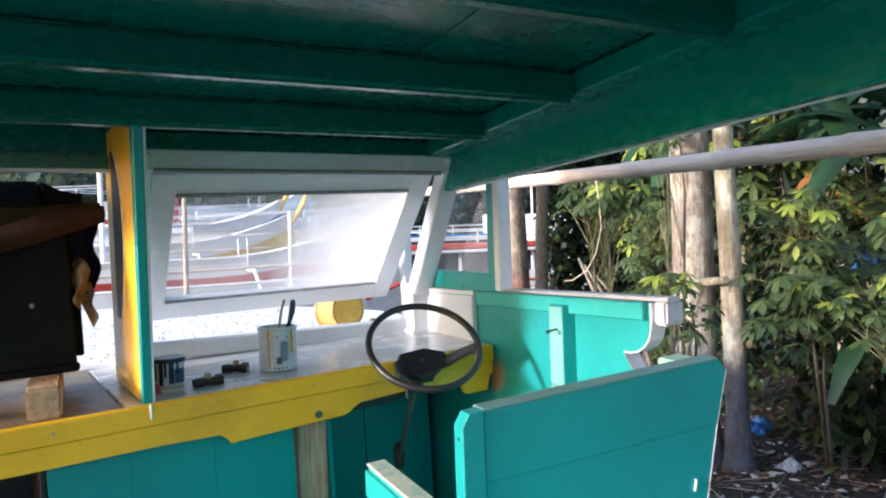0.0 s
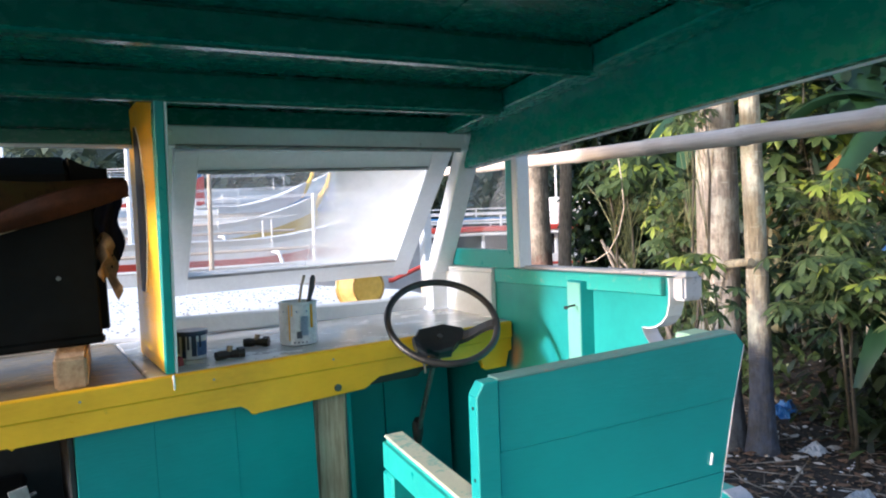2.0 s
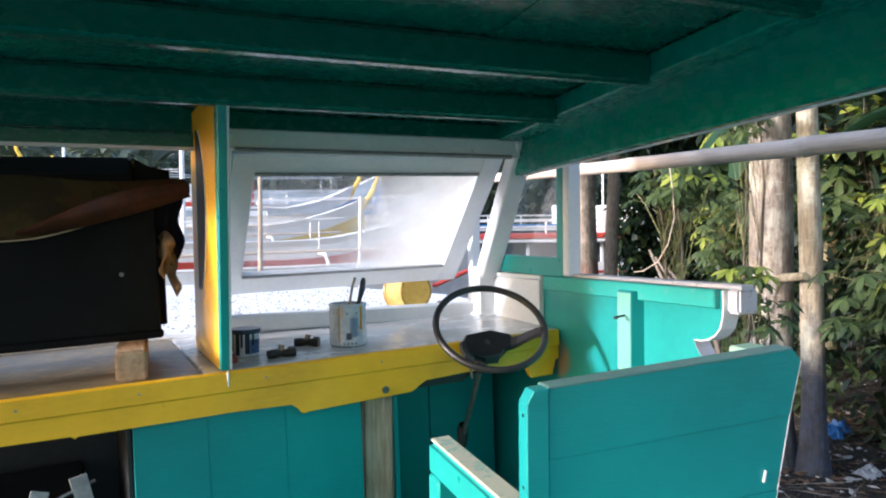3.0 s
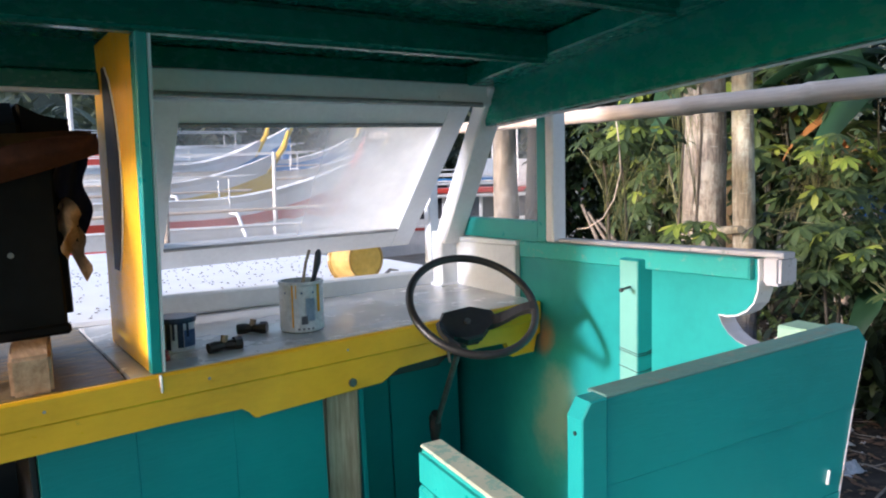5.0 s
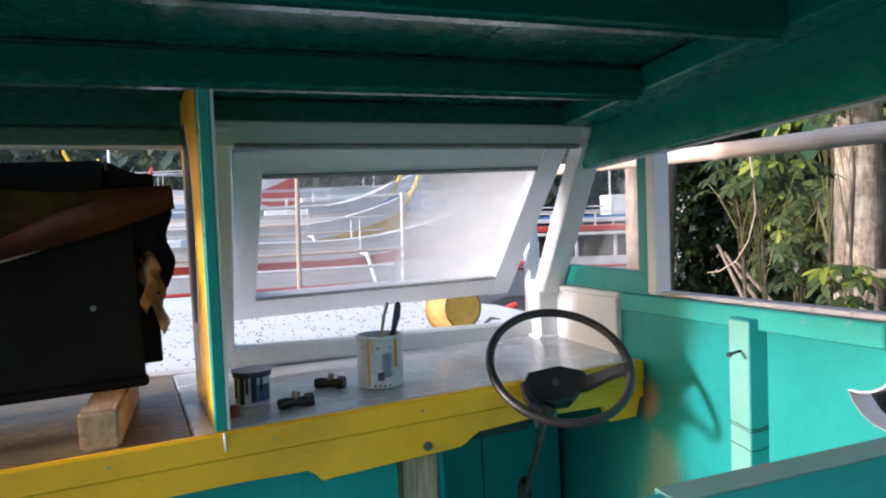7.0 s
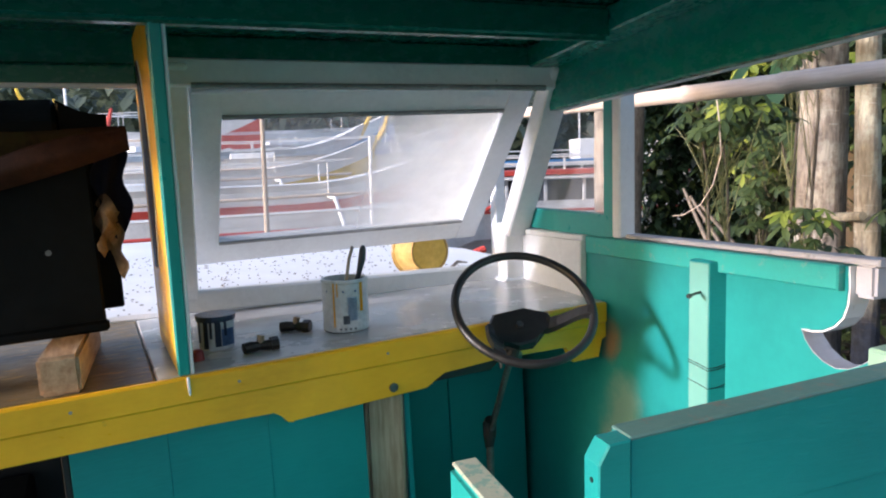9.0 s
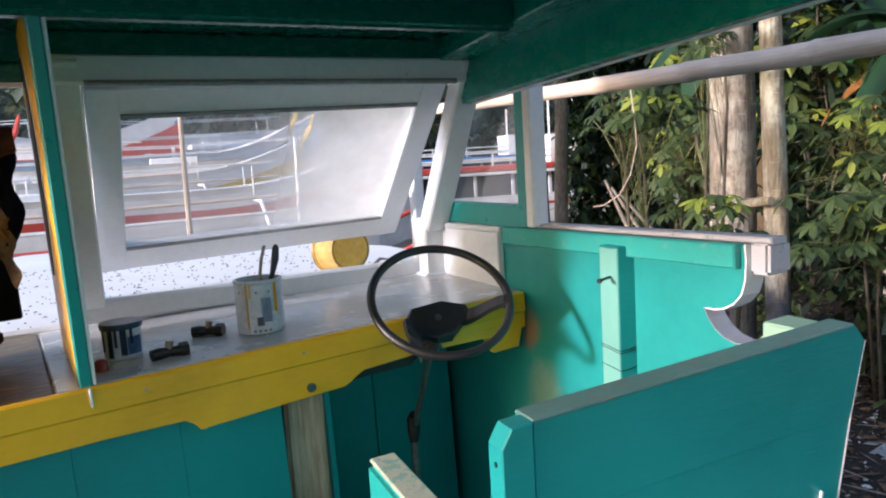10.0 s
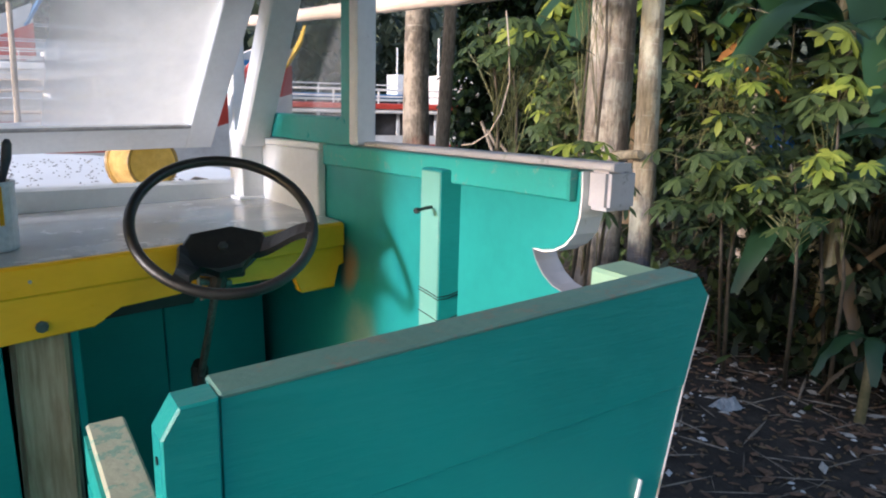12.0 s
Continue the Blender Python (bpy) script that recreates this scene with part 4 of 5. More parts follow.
for _ in range(900):
    x, y, a, l, w = rng.uniform(-0.4, 1.6), rng.uniform(3.0, 4.4), rng.uniform(0, 6.3), rng.uniform(0.002, 0.007) * (2.2 if rng.random() < 0.08 else 1), rng.uniform(0.001, 0.003)
    i = len(vs)
    for u, v, z in ((-1, -1, 0.001), (1, -1, 0.001), (1, 1, 0.001), (-1, 1, 0.001), (0, 0, 0.004)):
        vs.append((x + u * l * math.cos(a) - v * w * math.sin(a), y + u * l * math.sin(a) + v * w * math.cos(a), 0.893 + z))
    fs += [(i, i + 1, i + 4), (i + 1, i + 2, i + 4), (i + 2, i + 3, i + 4), (i + 3, i, i + 4)]
tagged(mesh_of("deck_litter", vs, fs, plain("dry_litter", (0.05, 0.035, 0.02), (0.2, 0.15, 0.1), 20, 0.9)), "dry brown leaf bits scattered on the white deck", "litter", kind="stuff")

bucket = thing("bucket", (1.385, 3.18, 0.893), "yellow paint bucket lying on its side on the deck", "bucket")
axis = Vector((0.16, -0.96, 0.05)).normalized()
side = axis.cross(Vector((0, 0, 1))).normalized()
BM = Matrix.Translation(Vector((1.385, 3.24, 0.979))) @ Matrix((side, axis.cross(side), axis)).transposed().to_4x4() @ Matrix.Scale(0.92, 4)
YB = plain("yellow_plastic", (0.60, 0.38, 0.04), (0.80, 0.58, 0.12), 10, 0.45)
part("body", lathe([(0.08, 0.0), (0.093, 0.0), (0.094, 0.012), (0.089, 0.016), (0.086, 0.05), (0.079, 0.125), (0.077, 0.128), (0.072, 0.128), (0.0715, 0.123), (0.01, 0.122)], BM), plain("yellow_smeared_tin", (0.30, 0.17, 0.02), (0.62, 0.46, 0.16), 9, 0.45), bucket)
part("base_disc", lathe([(0.070, 0.1225), (0.068, 0.126), (0.004, 0.1265)], BM), YB, bucket, "yellow bucket bottom")
part("rim", lathe([(0.094, -0.004), (0.0975, 0.002), (0.094, 0.010), (0.0905, 0.002)], BM), plain("ochre_rim", (0.16, 0.09, 0.01), (0.34, 0.20, 0.03), 10, 0.4), bucket, "ochre stained rim")
nest(bucket, "body", "base_disc", "rim")
twig = thing("dry_twig", (1.55, 3.24, 0.9), "short dry twig lying on the deck by the bucket", "twig")
part("twig", tube([(1.51, 3.22, 0.900), (1.55, 3.24, 0.925), (1.60, 3.27, 0.915)], [0.008, 0.006, 0.003], 6), RAW, twig)

# bamboo rail along the outside
bam = thing("bamboo_pole", (2.2, 2.5, 1.47), "long dry bamboo pole running along the boat's side", "bamboo pole")
path, rad = [], []
y = -1.2
while y < 4.7:
    f = (y + 1.2) / 6.0
    r = 0.034 - 0.011 * f
    for dy, k in ((0, 1.10), (0.012, 1.12), (0.03, 1.0), (0.20, 0.975), (0.385, 1.0)):
        path.append((2.2 + 0.006 * math.sin(y * 1.7), y + dy, 1.450 + 0.025 * (y + dy - 1.7) + 0.004 * math.sin(y * 1.3 + 1)))
        rad.append(r * k)
    y += 0.40
part("culm", tube(path, rad, 14), BAMBOO, bam, smooth=True)
post = thing("pole_post", (2.2, -0.9, -0.6), "bamboo upright carrying the long pole", "post")
part("upright", tube([(2.2, -0.9, -0.62), (2.2, -0.9, 1.46)], 0.035, 12), BAMBOO, post)

# ---- ground ----
m, nt, b = base("dirt_and_sand", 0.9)
co = nt.nodes.new("ShaderNodeTexCoord")
sep = nt.nodes.new("ShaderNodeSeparateXYZ")
nt.links.new(co.outputs["Object"], sep.inputs[0])
mr = nt.nodes.new("ShaderNodeMapRange")  # soil under the trees gives way to beach sand further on
mr.inputs["From Min"].default_value, mr.inputs["From Max"].default_value = 6.0, 8.5
nt.links.new(sep.outputs["Y"], mr.inputs["Value"])
soil = ramp(nt, noise_of(nt, 9.0, detail=9, rough=0.7), [(0.3, (0.012, 0.010, 0.008)), (0.55, (0.030, 0.024, 0.019)), (0.75, (0.075, 0.06, 0.046))])
sand = ramp(nt, noise_of(nt, 3.0, detail=9), [(0.3, (0.20, 0.18, 0.15)), (0.7, (0.33, 0.30, 0.26))])
# Unseen sand to port, kept pale to bounce light into the cabin.
port_bounce = nt.nodes.new("ShaderNodeMapRange")
port_bounce.inputs["From Min"].default_value, port_bounce.inputs["From Max"].default_value = 0.5, -1.0
nt.links.new(sep.outputs["X"], port_bounce.inputs["Value"])
beach = nt.nodes.new("ShaderNodeMath")
beach.operation = "MAXIMUM"
nt.links.new(mr.outputs[0], beach.inputs[0])
nt.links.new(port_bounce.outputs[0], beach.inputs[1])
nt.links.new(mixc(nt, beach.outputs[0], soil, sand), b.inputs["Base Color"])
bump(nt, b, noise_of(nt, 22.0, detail=9), 0.8, 0.03)
GROUND = m
bm = bmesh.new()
N = 60
def gz(x, y):
    d = max(0, (x - 5.5)) * 0.05 + 0.05 * noise.noise(Vector((x * 0.7, y * 0.7, 0)))
    return -0.6 + (d if abs(x) < 40 and abs(y) < 40 else 0)
def stretch(i):
    f = (i / N - 0.5) * 2
    return math.copysign(14 * abs(f) + 900 * max(0, abs(f) - 0.75) ** 2.0 * 8, f)
g = [[bm.verts.new((4 + stretch(i), 5 + stretch(j), gz(4 + stretch(i), 5 + stretch(j)))) for j in range(N + 1)] for i in range(N + 1)]
for i in range(N):
    for j in range(N):
        bm.faces.new((g[i][j], g[i + 1][j], g[i + 1][j + 1], g[i][j + 1]))
gr = part("ground", bm, GROUND, smooth=True)
tagged(gr, "dark littered soil running out to pale beach sand", "ground", kind="structure")

# litter on the soil: twigs, leaves, pale scraps
rng = random.Random(7)
def litter(name, count, mat_, lo, hi, wide, label, area=(2.6, 8.5, 0.5, 6.5)):
    vs, fs = [], []
    for _ in range(count):
        x, y, a = rng.uniform(area[0], area[1]), rng.uniform(area[2], area[3]), rng.uniform(0, 6.3)
        l = rng.uniform(lo, hi)
        w = l * rng.uniform(*wide)
        z = gz(x, y) + 0.004
        t, h = rng.uniform(-0.25, 0.25) * l, rng.uniform(0.1, 0.4) * w + 0.004
        i = len(vs)
        for u, v, dz in ((-1, 0, 0), (0.15, -1, 0), (1, 0, 0), (-0.1, 1, 0), (-0.3, 0, h), (0.4, 0, h)):
            vs.append((x + u * l * math.cos(a) - v * w * math.sin(a), y + u * l * math.sin(a) + v * w * math.cos(a), z + dz + abs(t) + t * u))
        fs += [(i, i + 1, i + 4), (i + 1, i + 5, i + 4), (i + 1, i + 2, i + 5), (i + 2, i + 3, i + 5), (i + 3, i + 4, i + 5), (i + 3, i, i + 4)]
    return tagged(mesh_of(name, vs, fs, mat_), label, "litter", kind="stuff")
litter("fallen_leaves", 6500, LEAF_DRY, 0.008, 0.03, (0.3, 0.6), "dry brown fallen leaves on the dark soil")
litter("twigs", 300, plain("twig_bark", (0.06, 0.05, 0.04), (0.18, 0.15, 0.12), 20, 0.9), 0.04, 0.18, (0.03, 0.06), "dry grey twigs scattered on the soil")
litter("pale_scraps", 380, plain("pale_plastic", (0.45, 0.46, 0.48), (0.7, 0.7, 0.7), 10, 0.5), 0.008, 0.032, (0.4, 0.9), "pale plastic and shell scraps on the soil")


# ---- plants ----
def leaflet(vs, fs, o, d, up, l, w, droop):
    """A pointed leaflet, widest past its middle, slightly folded and drooping."""
    s = d.cross(up).normalized()
    i = len(vs)
    for f, k, fold_ in ((0, 0.16, 0), (0.38, 0.8, 0.12), (0.72, 1.0, 0.12)):
        c = o + d * (l * f) - up * (droop * l * f * f)
        for sg in (-1, 0, 1):
            vs.append(tuple(c + s * (sg * w * k) + up * (abs(sg) * fold_ * w)))
    vs.append(tuple(o + d * l - up * (droop * l)))
    fs += [(i, i + 1, i + 4, i + 3), (i + 1, i + 2, i + 5, i + 4), (i + 3, i + 4, i + 7, i + 6), (i + 4, i + 5, i + 8, i + 7), (i + 6, i + 7, i + 9), (i + 7, i + 8, i + 9)]


def palmate(vs, fs, o, out, size, rng, n=7):
    """A hand of leaflets spread round the end of its stalk, tipped outwards."""
    up = (Vector((0, 0, 1)) + out * rng.uniform(0.25, 0.8) + Vector((rng.uniform(-0.25, 0.25), rng.uniform(-0.25, 0.25), 0))).normalized()
    fwd = out - up * out.dot(up)
    fwd = fwd.normalized() if fwd.length > 0.01 else Vector((1, 0, 0))
    right = fwd.cross(up)
    for k in range(n):
        a = radians(-128 + 256 * k / (n - 1))
        d = (fwd * math.cos(a) + right * math.sin(a) - up * 0.12).normalized()
        leaflet(vs, fs, o, d, up, size * (1 - 0.22 * abs(a) / 2) * rng.uniform(0.85, 1.1), size * rng.uniform(0.15, 0.185), rng.uniform(0.15, 0.4))


def shrub_meshes(seed, height, spread, leaves, size):
    """Stems and leaves of a palmate-leaved shrub about the origin."""
    rng = random.Random(seed)
    bm = bmesh.new()
    tips = []
    for s in range(5):
        a = rng.uniform(0, 6.28)
        top = Vector((math.cos(a) * spread * rng.uniform(0.15, 0.5), math.sin(a) * spread * rng.uniform(0.15, 0.5), height * rng.uniform(0.7, 1)))
        pts = [Vector((0, 0, -0.05)), top * 0.4 + Vector((rng.uniform(-.05, .05), rng.uniform(-.05, .05), 0)), top]
        add_tube(bm, pts, [0.013, 0.010, 0.006], 6)
        tips.append(pts)
    lv, lf, bv, bf = [], [], [], []
    for k in range(leaves):
        pts = rng.choice(tips)
        f = rng.uniform(0.35, 1.0)
        o = pts[1].lerp(pts[2], f)
        a = rng.uniform(0, 6.28)
        out = Vector((math.cos(a), math.sin(a), rng.uniform(-0.25, 0.5))).normalized()
        tip = o + out * spread * rng.uniform(0.2, 0.75)
        young = f > 0.85 and rng.random() < 0.45
        palmate(bv if young else lv, bf if young else lf, tip, out, size * rng.uniform(0.7, 1.15), rng, rng.choice((5, 6, 7)))
        add_tube(bm, [o, o.lerp(tip, 0.5) + Vector((0, 0, 0.02)), tip], 0.003, 3, caps=False)
    return bm, (lv, lf), (bv, bf)


STEM = plain("green_stem", (0.045, 0.04, 0.025), (0.11, 0.10, 0.06), 12, 0.7)


def shrub(at, seed, height=1.5, spread=0.55, leaves=70, size=0.17, label="palmate-leaved green shrub with paler young tips"):
    t = thing("shrub", at, label, "shrub", "palmate shrubs")
    bm, (lv, lf), (bv, bf) = shrub_meshes(seed, height, spread, leaves, size)
    bm.transform(Matrix.Translation(at))
    part("stem", bm, STEM, t)
    mesh_of("foliage", lv, lf, LEAF, t)
    if bv:
        mesh_of("young_foliage", bv, bf, LEAF_BRIGHT, t, "bright yellow-green young leaves")
    return t


def swing(x, y):
    """The far plants and boats were set out on a line 2.9 degrees off the boat's."""
    c_, s_ = math.cos(radians(2.9)), math.sin(radians(2.9))
    return 0.5 + (x - 0.5) * c_ - (y - 0.9) * s_, 0.9 + (x - 0.5) * s_ + (y - 0.9) * c_


def at(x, y, dz=0.0):
    x, y = swing(x, y)
    return Vector((x, y, gz(x, y) + dz))


def near(x, y, dz=0.0):
    return Vector((x, y, gz(x, y) + dz))


def cassava(base, crown, spread, leaves, size, seed, young=0.25, label="cassava plant with layered palmate leaves and pale young tips", stems=2):
    """Woody stems that carry a loose crown of long-stalked palmate leaves round the given place."""
    rng = random.Random(seed)
    t = thing("cassava_plant", base, label, "shrub", "cassava plants")
    crown = Vector(crown)
    tips = []
    for k in range(stems):
        top = crown + Vector((rng.uniform(-0.6, 0.6) * spread.x, rng.uniform(-0.6, 0.6) * spread.y, rng.uniform(0.1, 0.8) * spread.z))
        mid = base.lerp(top, 0.5) + Vector((rng.uniform(-0.06, 0.06), rng.uniform(-0.06, 0.06), 0.04))
        pts = [base - Vector((0, 0, 0.05)), base.lerp(mid, 0.6), mid, mid.lerp(top, 0.6) + Vector((0.02, -0.02, 0.02)), top]
        part("stem", tube(pts, [0.015, 0.013, 0.011, 0.009, 0.005], 7), CASSAVA_STEM, t, smooth=True)
        tips.append(pts)
    lv, lf, bv, bf, stalks = [], [], [], [], bmesh.new()
    for k in range(int(leaves * 1.35)):
        pts = tips[k % stems]
        o = pts[2].lerp(pts[4], rng.uniform(0.15, 1.0))
        c = crown + Vector((rng.uniform(-1, 1) * spread.x, rng.uniform(-1, 1) * spread.y, rng.uniform(-1, 1) * spread.z))
        bright = rng.random() < young and c.z > crown.z
        out = Vector((c.x - o.x, c.y - o.y, 0.02)) + Vector((-0.05, -0.05, 0))
        out = out.normalized() if out.length > 0.02 else Vector((-1, 0, 0))
        palmate(bv if bright else lv, bf if bright else lf, c - base, out, size * rng.uniform(0.55, 0.98), rng, rng.choice((5, 7, 7)))
        add_tube(stalks, [o, o.lerp(c, 0.55) + Vector((0, 0, 0.03)), c], 0.0025, 3, caps=False)
    part("stalk", stalks, STALK, t)
    mesh_of("foliage", lv, lf, LEAF, t)
    if bv:
        mesh_of("young_foliage", bv, bf, LEAF_BRIGHT, t, "bright yellow-green young leaves")
    return t


def spread_of(x, y, z):
    return Vector((x, y, z))


CASSAVA_STEM = wood("cassava_stem_bark", (0.035, 0.03, 0.02), (0.12, 0.095, 0.065), (6, 6, 3), 0.75, seed=51)
STALK = plain("leaf_stalk_green", (0.10, 0.12, 0.04), (0.22, 0.20, 0.08), 20, 0.6)
cassava(near(5.38, 3.80), (5.22, 3.89, 1.10), spread_of(0.27, 0.32, 0.44), 70, 0.152, 61, 0.2, "tall cassava plant with sunlit leaves beside the slender trunk", 1)
cassava(near(5.14, 3.61), (4.86, 3.70, 0.71), spread_of(0.27, 0.29, 0.20), 42, 0.159, 62, 0.05, "low cassava plant with spreading dark green leaves", 1)
cassava(near(5.26, 3.25), (4.98, 3.31, 0.71), spread_of(0.27, 0.32, 0.21), 42, 0.159, 63, 0.1, "low cassava plant with spreading dark green leaves", 1)
cassava(near(5.32, 3.00), (5.10, 3.04, 0.83), spread_of(0.17, 0.20, 0.12), 16, 0.159, 64, 0.9, "young cassava plant with a bright yellow-green top", 1)
cassava(near(3.70, 3.72), (3.60, 3.60, 0.93), spread_of(0.10, 0.12, 0.06), 11, 0.125, 65, 0.95, "small cassava plant with a bright yellow-green top", 1)
cassava(near(3.78, 3.70), (3.70, 3.58, 0.74), spread_of(0.16, 0.18, 0.10), 16, 0.11, 66, 0.0, "small cassava plant with dark green leaves by the trunk", 2)
cassava(near(3.80, 4.20), (3.52, 4.05, 1.50), spread_of(0.22, 0.30, 0.11), 40, 0.13, 67, 0.12, "leaning cassava plant with a flat leafy top on bare stems", 2)
cassava(near(5.15, 5.50), (5.03, 5.28, 1.10), spread_of(0.28, 0.32, 0.42), 54, 0.13, 68, 0.15, "cassava plant with sunlit leaves behind the bare stems", 3)
cassava(near(4.75, 4.62), (4.26, 4.26, 1.95), spread_of(0.20, 0.24, 0.13), 15, 0.13, 69, 0.3, "tall cassava plant with leaves against the big trunk", 2)
cassava(near(5.56, 3.13), (5.32, 3.25, 1.27), spread_of(0.12, 0.15, 0.12), 7, 0.195, 70, 0.9, "slim cassava plant with a few broad pale leaves", 1)
cassava(near(6.05, 3.86), (5.87, 3.86, 0.65), spread_of(0.43, 0.49, 0.43), 60, 0.159, 71, 0.05, "bushy cassava plant in the shade behind the front row", 2)
cassava(near(5.30, 4.95), (5.15, 4.95, 1.00), spread_of(0.40, 0.45, 0.55), 70, 0.13, 72, 0.08, "bushy cassava plant in the shade behind the trunks", 3)
s3 = shrub(at(6.9, 2.6), 13, 2.0, 0.8, 85, 0.19)
s4 = shrub(at(8.6, 7.9), 14, 2.3, 0.8, 80, 0.2)
for i, (x, y, k) in enumerate(((9.2, 8.6, 1.3), (8.0, 5.2, 1.2), (7.4, 4.2, 1.25), (7.6, 3.4, 1.1), (7.2, 2.0, 1.2), (8.3, 5.8, 1.5), (8.2, 3.0, 1.3), (8.0, 1.2, 1.1), (9.0, 7.5, 1.6))):
    c = copy_thing((s3, s4)[i % 2], Matrix.Translation(at(x, y)) @ Matrix.Rotation(i * 1.9, 4, "Z") @ Matrix.Scale(k, 4))
    for ch in c.children:
        ch.matrix_parent_inverse = Matrix()


def trunk_tree(at_, r, height, mat_, seed, label):
    """A straight trunk with a flared base, a few limbs and a leafy crown above the view."""
    rng = random.Random(seed)
    t = thing("tree", at_, label, "tree", "trees by the shore")
    bm = bmesh.new()
    segs, rings = 20, []
    for i in range(22):
        f = i / 21
        z = -0.08 + height * f
        rr = r * (1 - 0.35 * f) * (1 + 0.45 * max(0, 1 - z / 0.5) ** 2)
        cx, cy = 0.05 * math.sin(f * 5 + seed), 0.05 * math.cos(f * 4 + seed)
        rings.append([bm.verts.new(at_ + Vector((cx + rr * math.cos(a) * (1 + 0.07 * math.sin(3 * a + f * 6) + 0.05 * noise.noise(Vector((a * 2, z * 2, seed)))), cy + rr * math.sin(a) * (1 + 0.07 * math.sin(3 * a + f * 6)), z))) for a in [k * 2 * math.pi / segs for k in range(segs)]])
    for a, b_ in zip(rings, rings[1:]):
        for k in range(segs):
            bm.faces.new((a[k], a[(k + 1) % segs], b_[(k + 1) % segs], b_[k]))
    part("trunk", bm, mat_, t, smooth=True)
    vs, fs = [], []
    for i in range(6):
        a = i * 1.05 + seed
        o = at_ + Vector((0, 0, height * rng.uniform(0.72, 0.97)))
        e = o + Vector((math.cos(a) * 1.5, math.sin(a) * 1.5, rng.uniform(0.3, 1.2)))
        part("limb", tube([o, o.lerp(e, 0.5) + Vector((0, 0, 0.1)), e], [r * 0.35, r * 0.25, r * 0.1], 8), mat_, t)
        for _ in range(110):
            c = o.lerp(e, rng.uniform(0.4, 1.1)) + Vector((rng.gauss(0, 0.45), rng.gauss(0, 0.45), rng.gauss(0, 0.4)))
            d = Vector((rng.uniform(-1, 1), rng.uniform(-1, 1), rng.uniform(-0.6, 0.3))).normalized()
            leaflet(vs, fs, c - at_, d, Vector((0, 0, 1)) if abs(d.z) < 0.9 else Vector((1, 0, 0)), rng.uniform(0.15, 0.3), 0.045, 0.3)
    mesh_of("crown", vs, fs, LEAF, t)
    return t


t1 = trunk_tree(near(4.76, 4.51), 0.175, 5.2, BARK_GRIMY, 1, "tall grey-barked tree trunk beside the boat")
t2 = trunk_tree(near(4.84, 4.21), 0.086, 5.2, BARK_BLUE, 2, "slender pale-barked trunk with blue paint at its foot")
t3 = trunk_tree(at(6.9, 9.1), 0.20, 5.6, BARK_RUST, 3, "grey trunk with rust-red stains near the beach")
t4 = trunk_tree(at(7.4, 9.1), 0.11, 5.4, BARK, 5, "dark trunk standing close to its neighbour")
part("branch_stub", tube([near(4.76, 4.51, 1.40), near(4.66, 4.15, 1.44), near(4.62, 4.04, 1.45)], [0.035, 0.03, 0.028], 8), BARK2, t1)


def banana(at_, seed, height, leaves=7):
    rng = random.Random(seed)
    t = thing("banana_plant", at_, "banana plant with broad arching leaves and dry brown ones below", "banana plant", "banana plants")
    part("stem", tube([at_ + Vector((0, 0, -0.05)), at_ + Vector((0.02, 0, height * 0.5)), at_ + Vector((0.05, 0.03, height))], [0.10 * min(1, height / 1.6), 0.085 * min(1, height / 1.6), 0.05 * min(1, height / 1.6)], 12), plain("banana_stem", (0.10, 0.10, 0.04), (0.26, 0.2, 0.1), 8, 0.6), t)
    for i in range(leaves + 3):
        dry = i >= leaves
        a = i * 2.4 + seed
        L = height * rng.uniform(0.75, 1.05) * (0.7 if dry else 1)
        rise = -0.2 if dry else rng.uniform(0.5, 1.1)
        o = Vector((0.04, 0.02, height * (0.75 if dry else 0.97)))
        h = Vector((math.cos(a), math.sin(a), 0))
        s = Vector((-math.sin(a), math.cos(a), 0))
        vs, fs = [], []
        n = 10
        for k in range(n + 1):
            f = k / n
            c = o + h * (L * 0.8 * f ** 0.9) + Vector((0, 0, L * (rise * f - (1.15 if not dry else 0.7) * f * f)))
            w = (0.02 if f < 0.12 else 0.17 * height / 2 * math.sin(math.pi * min(1, (f - 0.08) / 0.95)) ** 0.6) * (0.45 if dry else 1)
            for sg in (-1, 0, 1):
                vs.append(tuple(c + s * (sg * w) - Vector((0, 0, abs(sg) * w * (0.35 if not dry else 0.9))) + Vector((rng.uniform(-1, 1), rng.uniform(-1, 1), 0)) * 0.012 * abs(sg)))
        for k in range(n):
            j = 3 * k
            fs += [(j, j + 1, j + 4, j + 3), (j + 1, j + 2, j + 5, j + 4)]
        mesh_of("dry_leaf" if dry else "leaf", vs, fs, LEAF_DRY if dry else BANANA, t, smooth=True)
    return t


b1 = banana(at(7.2, 3.0), 1, 1.5)
b2 = banana(at(7.9, 3.9), 2, 2.4)
b3 = banana(at(8.6, 2.2), 3, 2.6)
b4 = banana(at(6.6, 2.2), 4, 1.0)
b6 = banana(near(5.75, 3.30), 6, 1.25, 5)
b7 = banana(near(5.95, 2.75), 8, 1.4, 6)
for i, (x, y, k) in enumerate(((9.2, 4.6, 1.2), (7.2, 0.9, 1.0), (9.6, 1.2, 1.2), (8.9, 6.6, 1.2))):
    c = copy_thing((b2, b3)[i % 2], Matrix.Translation(at(x, y)) @ Matrix.Rotation(i * 2.2, 4, "Z") @ Matrix.Scale(k, 4))

